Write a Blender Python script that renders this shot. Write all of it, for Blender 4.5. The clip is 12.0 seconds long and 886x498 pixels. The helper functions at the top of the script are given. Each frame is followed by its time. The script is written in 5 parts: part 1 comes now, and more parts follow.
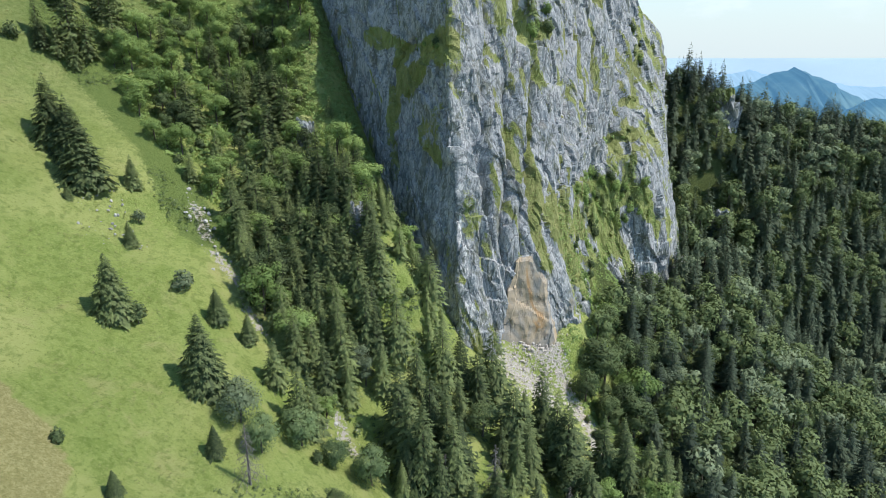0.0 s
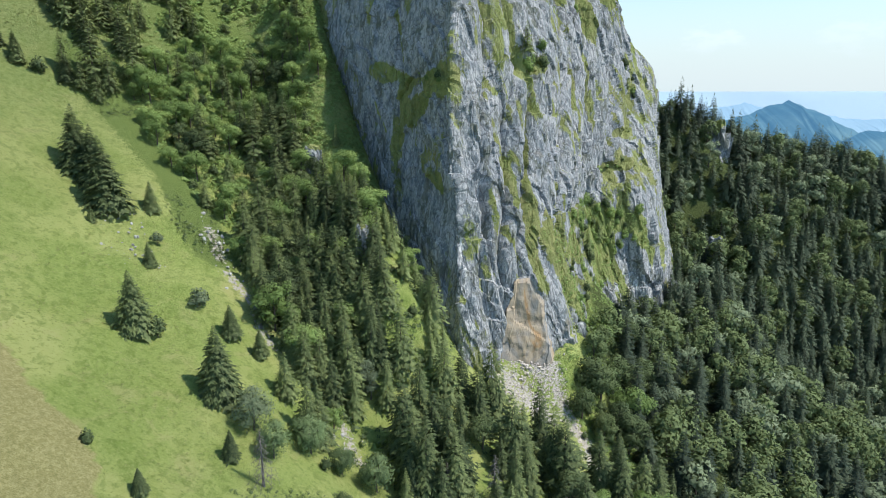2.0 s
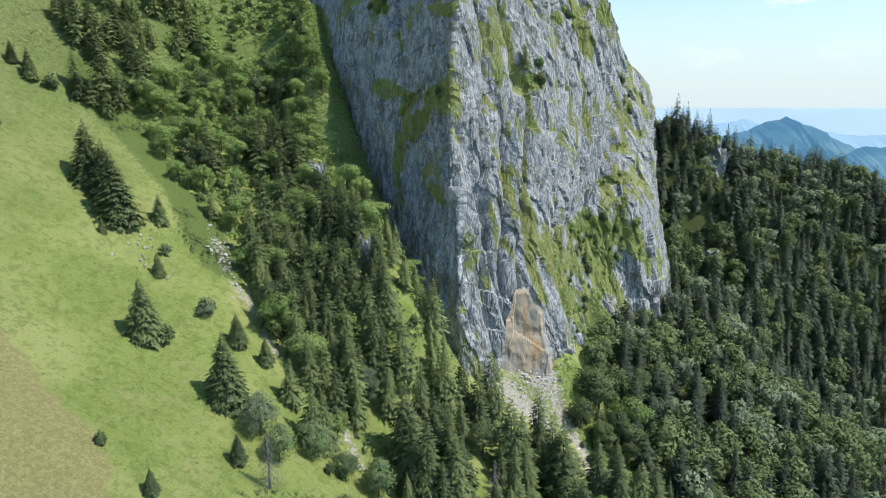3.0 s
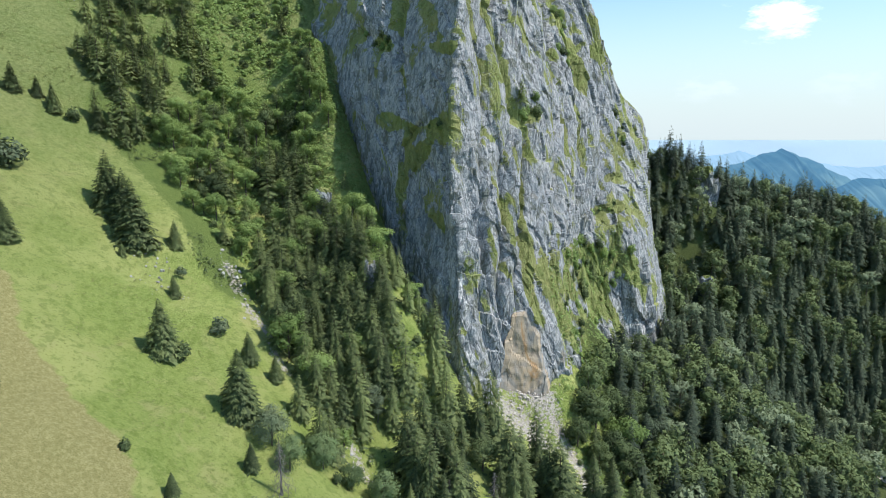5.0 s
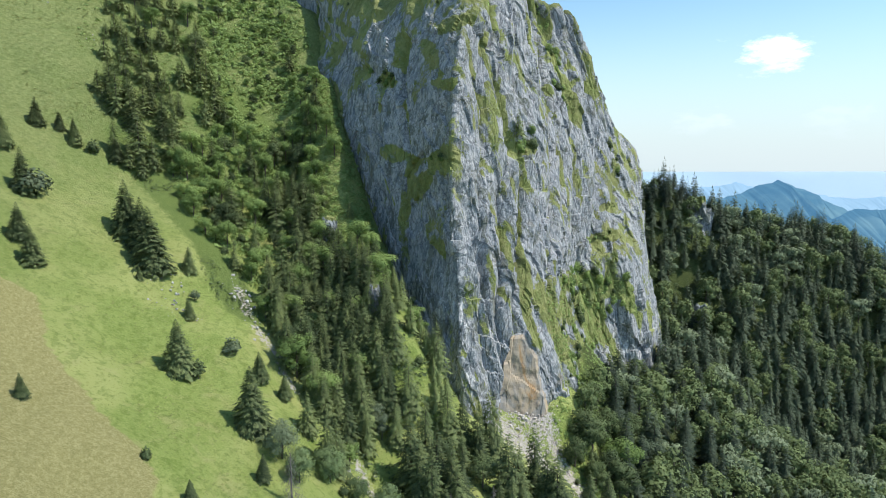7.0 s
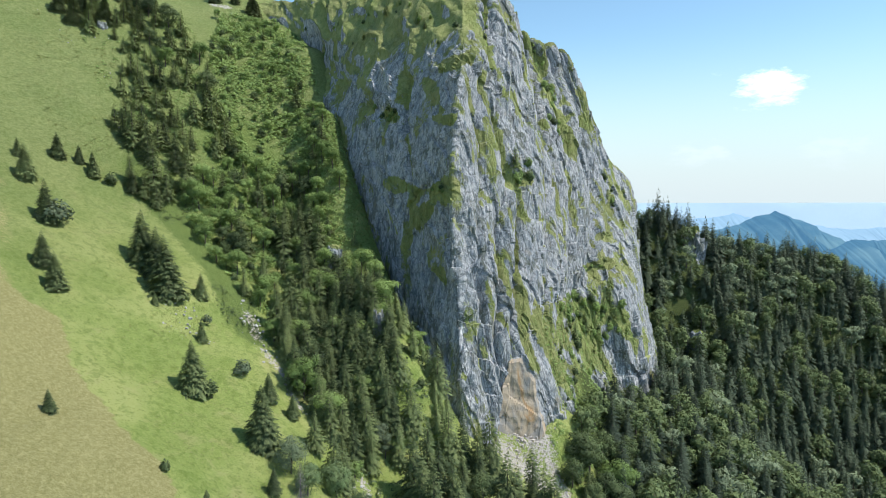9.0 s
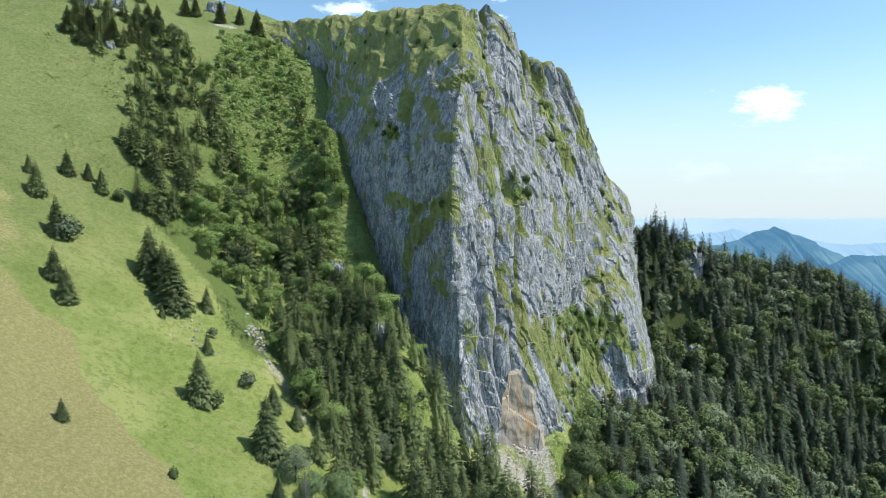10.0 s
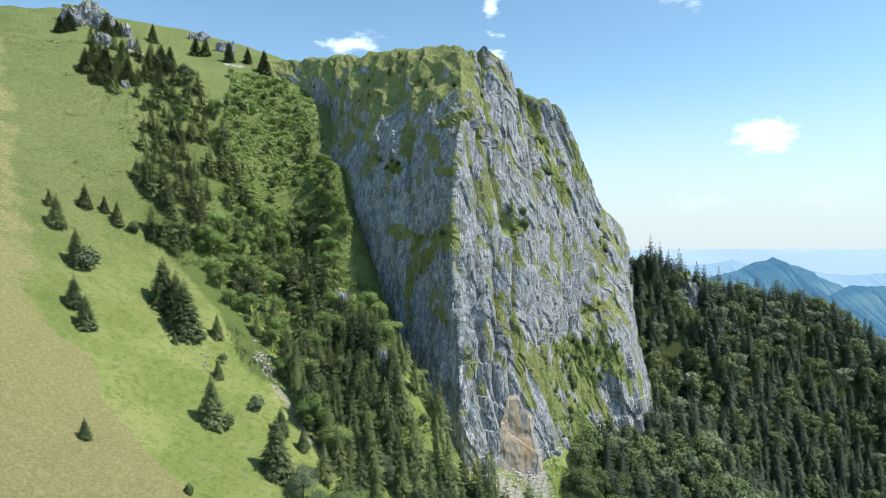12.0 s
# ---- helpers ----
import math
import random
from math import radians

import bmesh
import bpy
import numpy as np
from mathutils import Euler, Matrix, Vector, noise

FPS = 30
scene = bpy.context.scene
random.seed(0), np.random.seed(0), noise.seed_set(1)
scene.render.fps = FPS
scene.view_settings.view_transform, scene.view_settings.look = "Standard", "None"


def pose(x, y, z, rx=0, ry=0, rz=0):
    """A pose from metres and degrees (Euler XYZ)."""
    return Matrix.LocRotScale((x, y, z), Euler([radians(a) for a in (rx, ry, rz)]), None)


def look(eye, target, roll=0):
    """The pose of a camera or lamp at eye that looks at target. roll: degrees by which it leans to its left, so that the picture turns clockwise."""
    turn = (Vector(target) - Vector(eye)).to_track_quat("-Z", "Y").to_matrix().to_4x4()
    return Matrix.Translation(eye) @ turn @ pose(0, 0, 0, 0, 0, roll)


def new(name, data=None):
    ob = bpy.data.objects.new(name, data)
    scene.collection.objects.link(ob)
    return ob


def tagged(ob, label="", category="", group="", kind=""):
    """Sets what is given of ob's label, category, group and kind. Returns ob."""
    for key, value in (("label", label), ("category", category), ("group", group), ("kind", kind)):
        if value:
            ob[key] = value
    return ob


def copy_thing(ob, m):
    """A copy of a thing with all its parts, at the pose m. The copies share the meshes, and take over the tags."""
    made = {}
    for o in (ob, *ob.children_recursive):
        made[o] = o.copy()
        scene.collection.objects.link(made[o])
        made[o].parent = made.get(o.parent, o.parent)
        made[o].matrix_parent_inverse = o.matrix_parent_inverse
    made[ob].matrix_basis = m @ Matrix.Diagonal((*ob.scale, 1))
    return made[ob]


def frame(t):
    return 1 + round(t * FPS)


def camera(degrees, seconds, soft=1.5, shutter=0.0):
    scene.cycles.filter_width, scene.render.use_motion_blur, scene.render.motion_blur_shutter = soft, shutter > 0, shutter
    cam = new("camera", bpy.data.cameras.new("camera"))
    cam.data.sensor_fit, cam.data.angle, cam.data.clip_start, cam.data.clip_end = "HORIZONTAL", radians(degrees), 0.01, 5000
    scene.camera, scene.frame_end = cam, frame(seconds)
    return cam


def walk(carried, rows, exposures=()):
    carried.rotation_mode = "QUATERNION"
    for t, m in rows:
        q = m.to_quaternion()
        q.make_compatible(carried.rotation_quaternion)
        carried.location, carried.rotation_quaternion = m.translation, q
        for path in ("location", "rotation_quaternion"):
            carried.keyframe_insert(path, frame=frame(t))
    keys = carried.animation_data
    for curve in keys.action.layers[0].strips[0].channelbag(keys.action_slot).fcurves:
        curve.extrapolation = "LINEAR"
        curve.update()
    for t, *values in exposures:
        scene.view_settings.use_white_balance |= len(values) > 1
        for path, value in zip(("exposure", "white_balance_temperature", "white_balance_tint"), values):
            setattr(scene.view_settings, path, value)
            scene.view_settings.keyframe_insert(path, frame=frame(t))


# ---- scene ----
cam = camera(70.4, 12.0, soft=0.5)
# seconds, eye x y z, pitch, yaw, roll
PATH = [
    (0.0, 0.605, -0.173, 100.012, -18.005, 0.270, -0.098),
    (1.0, 0.372, -4.959, 100.061, -16.601, 0.254, -0.079),
    (2.0, 0.133, -9.777, 100.069, -15.193, 0.237, -0.067),
    (3.0, -0.108, -14.632, 100.043, -13.782, 0.221, -0.061),
    (4.0, -0.347, -19.527, 99.988, -12.368, 0.205, -0.060),
    (5.0, -0.580, -24.465, 99.909, -10.951, 0.188, -0.066),
    (6.0, -0.803, -29.451, 99.812, -9.531, 0.172, -0.078),
    (7.0, -1.014, -34.486, 99.701, -8.108, 0.155, -0.096),
    (8.0, -1.208, -39.576, 99.582, -6.683, 0.139, -0.120),
    (9.0, -1.382, -44.723, 99.460, -5.256, 0.122, -0.151),
    (10.0, -1.532, -49.932, 99.340, -3.826, 0.106, -0.187),
    (11.0, -1.654, -55.205, 99.228, -2.395, 0.089, -0.229),
    (12.0, -1.745, -60.546, 99.129, -0.962, 0.073, -0.278),
]
walk(cam, [(t, pose(x, y, z, 90 + pitch, 0, yaw) @ pose(0, 0, 0, 0, 0, roll)) for t, x, y, z, pitch, yaw, roll in PATH])

# ---- light: a high summer sun from the valley side, clear sky with a few small clouds ----
SUN_ELEVATION, SUN_BEARING = radians(55), radians(99)
TO_SUN = Vector((math.sin(SUN_BEARING) * math.cos(SUN_ELEVATION), math.cos(SUN_BEARING) * math.cos(SUN_ELEVATION), math.sin(SUN_ELEVATION)))
sun = new("sun", bpy.data.lights.new("sun", "SUN"))
sun.data.energy, sun.data.angle, sun.data.color = 3.45, radians(0.5), (1.0, 0.955, 0.88)
sun.matrix_world = look(TO_SUN * 900, (0, 0, 0))
scene.view_settings.exposure = 0.5

world = bpy.data.worlds.new("sky")
scene.world = world
world.use_nodes = True


class Nodes:
    """Short hand for a node tree."""

    def __init__(self, tree):
        self.tree = tree
        tree.nodes.clear()

    def add(self, kind, inputs=None, **settings):
        node = self.tree.nodes.new(kind)
        for key, value in settings.items():
            setattr(node, key, value)
        for key, value in (inputs or {}).items():
            socket = node.inputs[key]
            if isinstance(value, bpy.types.NodeSocket):
                self.tree.links.new(value, socket)
            else:
                socket.default_value = value
        return node

    def math(self, op, a, b=0.0, clamp=False):
        return self.add("ShaderNodeMath", {0: a, 1: b}, operation=op, use_clamp=clamp).outputs[0]

    def ramp(self, value, low, high, smooth=True):
        return self.add("ShaderNodeMapRange", {"Value": value, "From Min": low, "From Max": high}, interpolation_type="SMOOTHSTEP" if smooth else "LINEAR").outputs[0]

    def mix(self, fac, a, b):
        node = self.add("ShaderNodeMix", data_type="RGBA")
        for index, value in ((0, fac), (6, a), (7, b)):
            if isinstance(value, bpy.types.NodeSocket):
                self.tree.links.new(value, node.inputs[index])
            else:
                node.inputs[index].default_value = value if index == 0 else (*value, 1)
        return node.outputs[2]

    def noise(self, vector, scale, detail=4.0, rough=0.55, distort=0.0):
        return self.add("ShaderNodeTexNoise", {"Vector": vector, "Scale": scale, "Detail": detail, "Roughness": rough, "Distortion": distort}).outputs[0]

    def stretch(self, vector, scale, turn=(0, 0, 0)):
        return self.add("ShaderNodeMapping", {"Vector": vector, "Scale": scale, "Rotation": turn}).outputs[0]

    def attr(self, name):
        return self.add("ShaderNodeAttribute", attribute_name=name).outputs["Fac"]


n = Nodes(world.node_tree)
sky = n.add("ShaderNodeTexSky", sky_type="NISHITA", sun_disc=False, sun_elevation=SUN_ELEVATION, sun_rotation=SUN_BEARING, altitude=300.0, air_density=1.0, dust_density=0.15, ozone_density=1.4)
way = n.add("ShaderNodeTexCoord").outputs["Generated"]
puff = n.add("ShaderNodeTexNoise", {"Vector": n.stretch(way, (9, 9, 22)), "Scale": 2.6, "Detail": 6.0, "Roughness": 0.6}).outputs[0]
cover = 0.0
# small fair-weather clouds: bearing, height, width, thickness (as slopes), density
for bx, bz, wide, thick, dense in ((0.505, 0.163, 0.052, 0.029, 1.0), (0.40, 0.052, 0.048, 0.022, 0.5), (0.085, 0.280, 0.018, 0.034, 0.8), (-0.145, 0.310, 0.050, 0.020, 0.6), (0.62, 0.06, 0.06, 0.03, 0.35), (0.36, 0.40, 0.05, 0.03, 0.4), (0.075, 0.37, 0.014, 0.03, 0.6)):
    flat = n.add("ShaderNodeSeparateXYZ", {0: way})
    px = n.math("DIVIDE", flat.outputs[0], n.math("MAXIMUM", flat.outputs[1], 0.05))
    pz = n.math("DIVIDE", flat.outputs[2], n.math("MAXIMUM", flat.outputs[1], 0.05))
    dx = n.math("DIVIDE", n.math("SUBTRACT", px, bx), wide)
    dz = n.math("DIVIDE", n.math("SUBTRACT", pz, bz), thick)
    reach = n.math("SQRT", n.math("ADD", n.math("MULTIPLY", dx, dx), n.math("MULTIPLY", dz, dz)))
    ragged = n.math("ADD", reach, n.math("MULTIPLY", n.math("SUBTRACT", puff, 0.5), 3.6))
    cloud = n.math("MULTIPLY", n.ramp(ragged, 1.1, 0.1), dense)
    cover = n.math("MAXIMUM", cloud, cover)
tone = n.add("ShaderNodeMix", {0: cover}, data_type="RGBA")
world.node_tree.links.new(sky.outputs[0], tone.inputs[6])
tone.inputs[7].default_value = (9.0, 9.1, 9.3, 1)
# pale summer haze along the horizon
height = n.add("ShaderNodeSeparateXYZ", {0: way}).outputs[2]
haze = n.add("ShaderNodeMix", {0: n.math("MULTIPLY", n.ramp(height, 0.24, -0.01), 0.92)}, data_type="RGBA")
world.node_tree.links.new(tone.outputs[2], haze.inputs[6])
haze.inputs[7].default_value = (4.25, 4.3, 4.85, 1)
air = n.add("ShaderNodeMix", {0: 1.0}, data_type="RGBA", blend_type="MULTIPLY")
world.node_tree.links.new(haze.outputs[2], air.inputs[6])
air.inputs[7].default_value = (0.86, 1.0, 0.97, 1)
n.add("ShaderNodeOutputWorld", {"Surface": n.add("ShaderNodeBackground", {"Color": air.outputs[2], "Strength": 0.14}).outputs[0]})


# ---- materials ----
def material(name):
    m = bpy.data.materials.new(name)
    m.use_nodes = True
    nodes = Nodes(m.node_tree)
    place = nodes.add("ShaderNodeNewGeometry").outputs["Position"]
    return m, nodes, place


def finish(nodes, colour, rough=0.9, height=None, strength=0.5, distance=0.3, see_through=0.0, gloss=0.25):
    inputs = {"Base Color": colour, "Roughness": rough, "Specular IOR Level": gloss}
    if height is not None:
        inputs["Normal"] = nodes.add("ShaderNodeBump", {"Height": height, "Strength": strength, "Distance": distance}).outputs[0]
    shader = nodes.add("ShaderNodeBsdfPrincipled", inputs).outputs[0]
    if see_through:
        thin = nodes.add("ShaderNodeBsdfTranslucent", {"Color": colour}).outputs[0]
        shader = nodes.add("ShaderNodeMixShader", {0: see_through, 1: shader, 2: thin}).outputs[0]
    nodes.add("ShaderNodeOutputMaterial", {"Surface": shader})


def grass_tones(nodes, place, zoned=True):
    """Mountain pasture: yellow-green and deeper green in drifts, with dry stalks."""
    drift = nodes.noise(place, 0.035, 5.0, 0.6)
    clump = nodes.noise(place, 0.45, 5.0, 0.65, 0.4)
    blade = nodes.noise(nodes.stretch(place, (1, 1, 0.4)), 1.7, 7.0, 0.8)
    base = nodes.mix(nodes.ramp(drift, 0.40, 0.60), (0.295, 0.37, 0.10), (0.44, 0.475, 0.165))
    dry = nodes.noise(place, 0.11, 6.0, 0.68, 0.5)
    base = nodes.mix(nodes.math("MULTIPLY", nodes.ramp(dry, 0.54, 0.68), 0.55), base, (0.44, 0.42, 0.18))
    base = nodes.mix(nodes.math("MULTIPLY", nodes.ramp(dry, 0.46, 0.34), 0.5), base, (0.18, 0.27, 0.055))
    base = nodes.mix(nodes.math("MULTIPLY", nodes.ramp(clump, 0.48, 0.62), 0.5), base, (0.165, 0.24, 0.052))
    base = nodes.mix(nodes.math("MULTIPLY", nodes.ramp(blade, 0.50, 0.64), 0.55), base, (0.42, 0.45, 0.17))
    base = nodes.mix(nodes.math("MULTIPLY", nodes.ramp(blade, 0.47, 0.33), 0.6), base, (0.10, 0.15, 0.030))
    high = nodes.ramp(nodes.add("ShaderNodeSeparateXYZ", {0: place}).outputs[2], 45.0, 125.0)
    base = nodes.mix(nodes.math("MULTIPLY", high, 0.74 if zoned else 0.0), base, nodes.mix(nodes.ramp(nodes.noise(place, 0.8, 6.0, 0.75, 0.3), 0.38, 0.62), (0.125, 0.165, 0.052), (0.235, 0.275, 0.110)))
    relief = nodes.math("ADD", nodes.math("MULTIPLY", clump, 1.6), blade)
    return base, relief


def pasture_material():
    m, nodes, place = material("pasture")
    base, relief = grass_tones(nodes, place)
    grain = nodes.noise(place, 1.1, 6.0, 0.7)
    fine = nodes.noise(nodes.stretch(place, (1, 1.8, 1)), 2.4, 5.0, 0.75)
    # hay cut short and drying
    straw = nodes.mix(nodes.ramp(grain, 0.35, 0.7), (0.36, 0.335, 0.135), (0.52, 0.47, 0.22))
    straw = nodes.mix(nodes.math("MULTIPLY", nodes.ramp(fine, 0.56, 0.36), 0.6), straw, (0.20, 0.205, 0.065))
    base = nodes.mix(nodes.ramp(nodes.math("ADD", nodes.attr("mown"), nodes.math("MULTIPLY", nodes.math("ADD", nodes.math("SUBTRACT", grain, 0.5), nodes.math("SUBTRACT", nodes.noise(place, 0.12, 4.0, 0.6), 0.5)), 0.7)), 0.34, 0.66), base, straw)
    # lush herbs in the damp hollow
    herb = nodes.mix(nodes.ramp(fine, 0.35, 0.65), (0.11, 0.165, 0.042), (0.22, 0.28, 0.085))
    base = nodes.mix(nodes.ramp(nodes.math("ADD", nodes.attr("herb"), nodes.math("MULTIPLY", nodes.math("SUBTRACT", grain, 0.5), 0.9)), 0.4, 0.62), base, herb)
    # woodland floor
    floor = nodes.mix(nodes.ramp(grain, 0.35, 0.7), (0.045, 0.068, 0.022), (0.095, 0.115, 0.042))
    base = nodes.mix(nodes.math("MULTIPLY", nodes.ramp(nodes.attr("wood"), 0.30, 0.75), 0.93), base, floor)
    # limestone rubble
    stone = nodes.mix(nodes.ramp(fine, 0.4, 0.62), (0.46, 0.415, 0.375), (0.66, 0.61, 0.56))
    scree = nodes.ramp(nodes.math("ADD", nodes.attr("scree"), nodes.math("MULTIPLY", nodes.math("SUBTRACT", grain, 0.5), 2.6)), 0.72, 0.92)
    base = nodes.mix(scree, base, stone)
    # air haze painted into the far ground: bluer, then paler with distance
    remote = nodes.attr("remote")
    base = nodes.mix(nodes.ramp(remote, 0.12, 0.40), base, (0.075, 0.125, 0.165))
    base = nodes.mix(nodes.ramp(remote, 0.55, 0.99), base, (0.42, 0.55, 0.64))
    finish(nodes, base, 0.92, nodes.math("ADD", relief, fine), 1.0, 0.6, gloss=0.12)
    return m


def limestone_material():
    m, nodes, place = material("limestone")
    lean = nodes.stretch(place, (1.0, 1.0, 0.42), (0, radians(-14), 0))
    shift = nodes.add("ShaderNodeVectorMath", {0: lean, 1: nodes.add("ShaderNodeTexNoise", {"Vector": place, "Scale": 0.4, "Detail": 5.0}).outputs["Color"]}, operation="ADD").outputs[0]
    big = nodes.noise(place, 0.03, 4.0, 0.6)
    streak = nodes.noise(nodes.stretch(place, (1.0, 1.0, 0.10), (0, radians(-6), 0)), 0.35, 5.0, 0.65, 0.6)
    block = nodes.noise(lean, 0.40, 8.0, 0.68, 0.2)
    grit = nodes.noise(place, 2.4, 5.0, 0.7)
    pit = nodes.noise(nodes.stretch(place, (1.0, 1.0, 0.75), (0, radians(-25), 0)), 1.2, 6.0, 0.72, 0.5)
    crack = nodes.add("ShaderNodeTexVoronoi", {"Vector": shift, "Scale": 0.30}, feature="DISTANCE_TO_EDGE").outputs["Distance"]
    cell = nodes.add("ShaderNodeTexVoronoi", {"Vector": shift, "Scale": 0.85}).outputs["Color"]
    cell = nodes.add("ShaderNodeSeparateColor", {0: cell}).outputs[0]
    base = nodes.mix(nodes.ramp(block, 0.38, 0.60), (0.155, 0.185, 0.20), (0.40, 0.40, 0.40))
    base = nodes.mix(nodes.math("MULTIPLY", nodes.ramp(cell, 0.50, 0.95, False), 0.5), base, (0.50, 0.495, 0.485))
    base = nodes.mix(nodes.math("MULTIPLY", nodes.ramp(streak, 0.54, 0.70), 0.5), base, (0.13, 0.135, 0.145))
    base = nodes.mix(nodes.math("MULTIPLY", nodes.ramp(big, 0.48, 0.66), 0.4), base, (0.22, 0.245, 0.275))
    base = nodes.mix(nodes.math("MULTIPLY", nodes.ramp(pit, 0.55, 0.66), 0.7), base, (0.60, 0.59, 0.575))
    base = nodes.mix(nodes.math("MULTIPLY", nodes.ramp(pit, 0.45, 0.34), 0.8), base, (0.10, 0.105, 0.11))
    base = nodes.mix(nodes.math("MULTIPLY", nodes.ramp(grit, 0.54, 0.76), 0.3), base, (0.52, 0.51, 0.49))
    base = nodes.mix(nodes.math("MULTIPLY", nodes.ramp(crack, 0.045, 0.0), 0.55), base, (0.08, 0.08, 0.085))
    lichen = nodes.noise(nodes.stretch(place, (1, 1, 0.6)), 0.20, 7.0, 0.72, 0.3)
    base = nodes.mix(nodes.math("MULTIPLY", nodes.ramp(lichen, 0.53, 0.60), 0.72), base, (0.115, 0.125, 0.09))
    # pale rock; on the prow its white sunlit streaks are painted in
    bare = nodes.math("ADD", nodes.attr("bare"), nodes.math("ADD", nodes.math("MULTIPLY", nodes.math("SUBTRACT", block, 0.5), 1.8), nodes.math("MULTIPLY", nodes.math("SUBTRACT", pit, 0.5), 0.9)))
    base = nodes.mix(nodes.math("MULTIPLY", nodes.ramp(bare, 0.52, 0.72), 0.85), base, (0.70, 0.685, 0.66))
    stain = nodes.noise(place, 0.09, 6.0, 0.7)
    base = nodes.mix(nodes.math("MULTIPLY", nodes.ramp(stain, 0.58, 0.72), 0.35), base, (0.36, 0.28, 0.17))
    # the fresh rockfall scar: pale ochre, rust and grey, clean of lichen
    slab = nodes.noise(nodes.stretch(place, (1, 1, 0.45), (0, radians(28), 0)), 0.13, 5.0, 0.6, 0.9)
    fresh = nodes.mix(nodes.ramp(slab, 0.38, 0.56), (0.29, 0.275, 0.25), (0.42, 0.335, 0.235))
    fresh = nodes.mix(nodes.math("MULTIPLY", nodes.ramp(slab, 0.57, 0.64), 0.75), fresh, (0.40, 0.235, 0.105))
    fresh = nodes.mix(nodes.math("MULTIPLY", nodes.ramp(nodes.noise(place, 0.26, 5.0, 0.6), 0.56, 0.66), 0.65), fresh, (0.19, 0.155, 0.12))
    fresh = nodes.mix(nodes.math("MULTIPLY", nodes.ramp(grit, 0.5, 0.72), 0.35), fresh, (0.52, 0.48, 0.42))
    base = nodes.mix(nodes.ramp(nodes.math("ADD", nodes.attr("scar"), nodes.math("MULTIPLY", nodes.math("SUBTRACT", block, 0.5), 0.5)), 0.44, 0.56), base, fresh)
    # turf on ledges and on the summit cap
    turf, relief = grass_tones(nodes, place, False)
    dark = nodes.mix(nodes.ramp(block, 0.35, 0.65), (0.105, 0.125, 0.04), (0.235, 0.225, 0.10))
    turf = nodes.mix(nodes.math("ADD", nodes.math("MULTIPLY", nodes.ramp(big, 0.35, 0.65), 0.3), 0.55), turf, dark)
    edge = nodes.math("ADD", nodes.attr("growth"), nodes.math("MULTIPLY", nodes.math("SUBTRACT", grit, 0.5), 0.5))
    edge = nodes.math("ADD", edge, nodes.math("MULTIPLY", nodes.math("SUBTRACT", pit, 0.5), 0.9))
    edge = nodes.math("ADD", edge, nodes.math("MULTIPLY", nodes.math("SUBTRACT", nodes.noise(place, 0.22, 6.0, 0.7), 0.5), 1.3))
    green = nodes.ramp(edge, 0.44, 0.66)
    base = nodes.mix(green, base, turf)
    shape = nodes.math("ADD", nodes.math("MULTIPLY", block, 1.5), nodes.math("ADD", nodes.math("MULTIPLY", nodes.ramp(crack, 0.0, 0.12), 0.5), nodes.math("ADD", nodes.math("MULTIPLY", grit, 0.4), nodes.math("MULTIPLY", pit, 0.9))))
    shape = nodes.math("MULTIPLY", shape, nodes.ramp(nodes.attr("scar"), 1.2, 0.0, False))
    finish(nodes, base, 0.88, shape, 0.7, 0.5, gloss=0.2)
    return m


def foliage_material(name, dark, light, see_through=0.25, patch=0.6, mottle=0.5):
    m, nodes, place = material(name)
    own = nodes.add("ShaderNodeObjectInfo").outputs["Random"]
    isle = nodes.add("ShaderNodeNewGeometry").outputs["Random Per Island"]
    grain = nodes.noise(place, patch, 4.0, 0.65)
    tone = nodes.math("ADD", nodes.math("MULTIPLY", nodes.math("ADD", own, nodes.attr("tone")), 0.6), nodes.math("ADD", nodes.math("MULTIPLY", isle, mottle), nodes.math("MULTIPLY", grain, 0.4)))
    base = nodes.mix(nodes.ramp(tone, 0.35, 1.20, False), dark, light)
    finish(nodes, base, 0.7, None, see_through=see_through, gloss=0.3)
    return m


def bark_material(name, dark, light):
    m, nodes, place = material(name)
    grain = nodes.noise(nodes.stretch(place, (1, 1, 0.25)), 3.0, 5.0, 0.7)
    finish(nodes, nodes.mix(nodes.ramp(grain, 0.35, 0.65), dark, light), 0.9, grain, 0.6, 0.05)
    return m


def rubble_material(name, dark, light):
    m, nodes, place = material(name)
    isle = nodes.add("ShaderNodeNewGeometry").outputs["Random Per Island"]
    grain = nodes.noise(place, 1.6, 5.0, 0.7)
    base = nodes.mix(nodes.math("ADD", nodes.math("MULTIPLY", isle, 0.6), nodes.math("MULTIPLY", grain, 0.4)), dark, light)
    finish(nodes, base, 0.9, grain, 0.6, 0.2)
    return m


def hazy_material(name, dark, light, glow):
    """Wooded hills kilometres off; the blue air before them is painted in as a glow."""
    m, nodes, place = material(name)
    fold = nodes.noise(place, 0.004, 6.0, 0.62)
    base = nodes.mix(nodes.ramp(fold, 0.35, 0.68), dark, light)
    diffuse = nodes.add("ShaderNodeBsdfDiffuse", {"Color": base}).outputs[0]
    # emission stands in for the blue air; nothing here is a lamp
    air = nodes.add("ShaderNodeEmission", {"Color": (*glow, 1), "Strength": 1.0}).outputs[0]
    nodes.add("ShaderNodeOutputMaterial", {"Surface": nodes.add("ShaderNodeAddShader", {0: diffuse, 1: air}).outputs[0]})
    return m


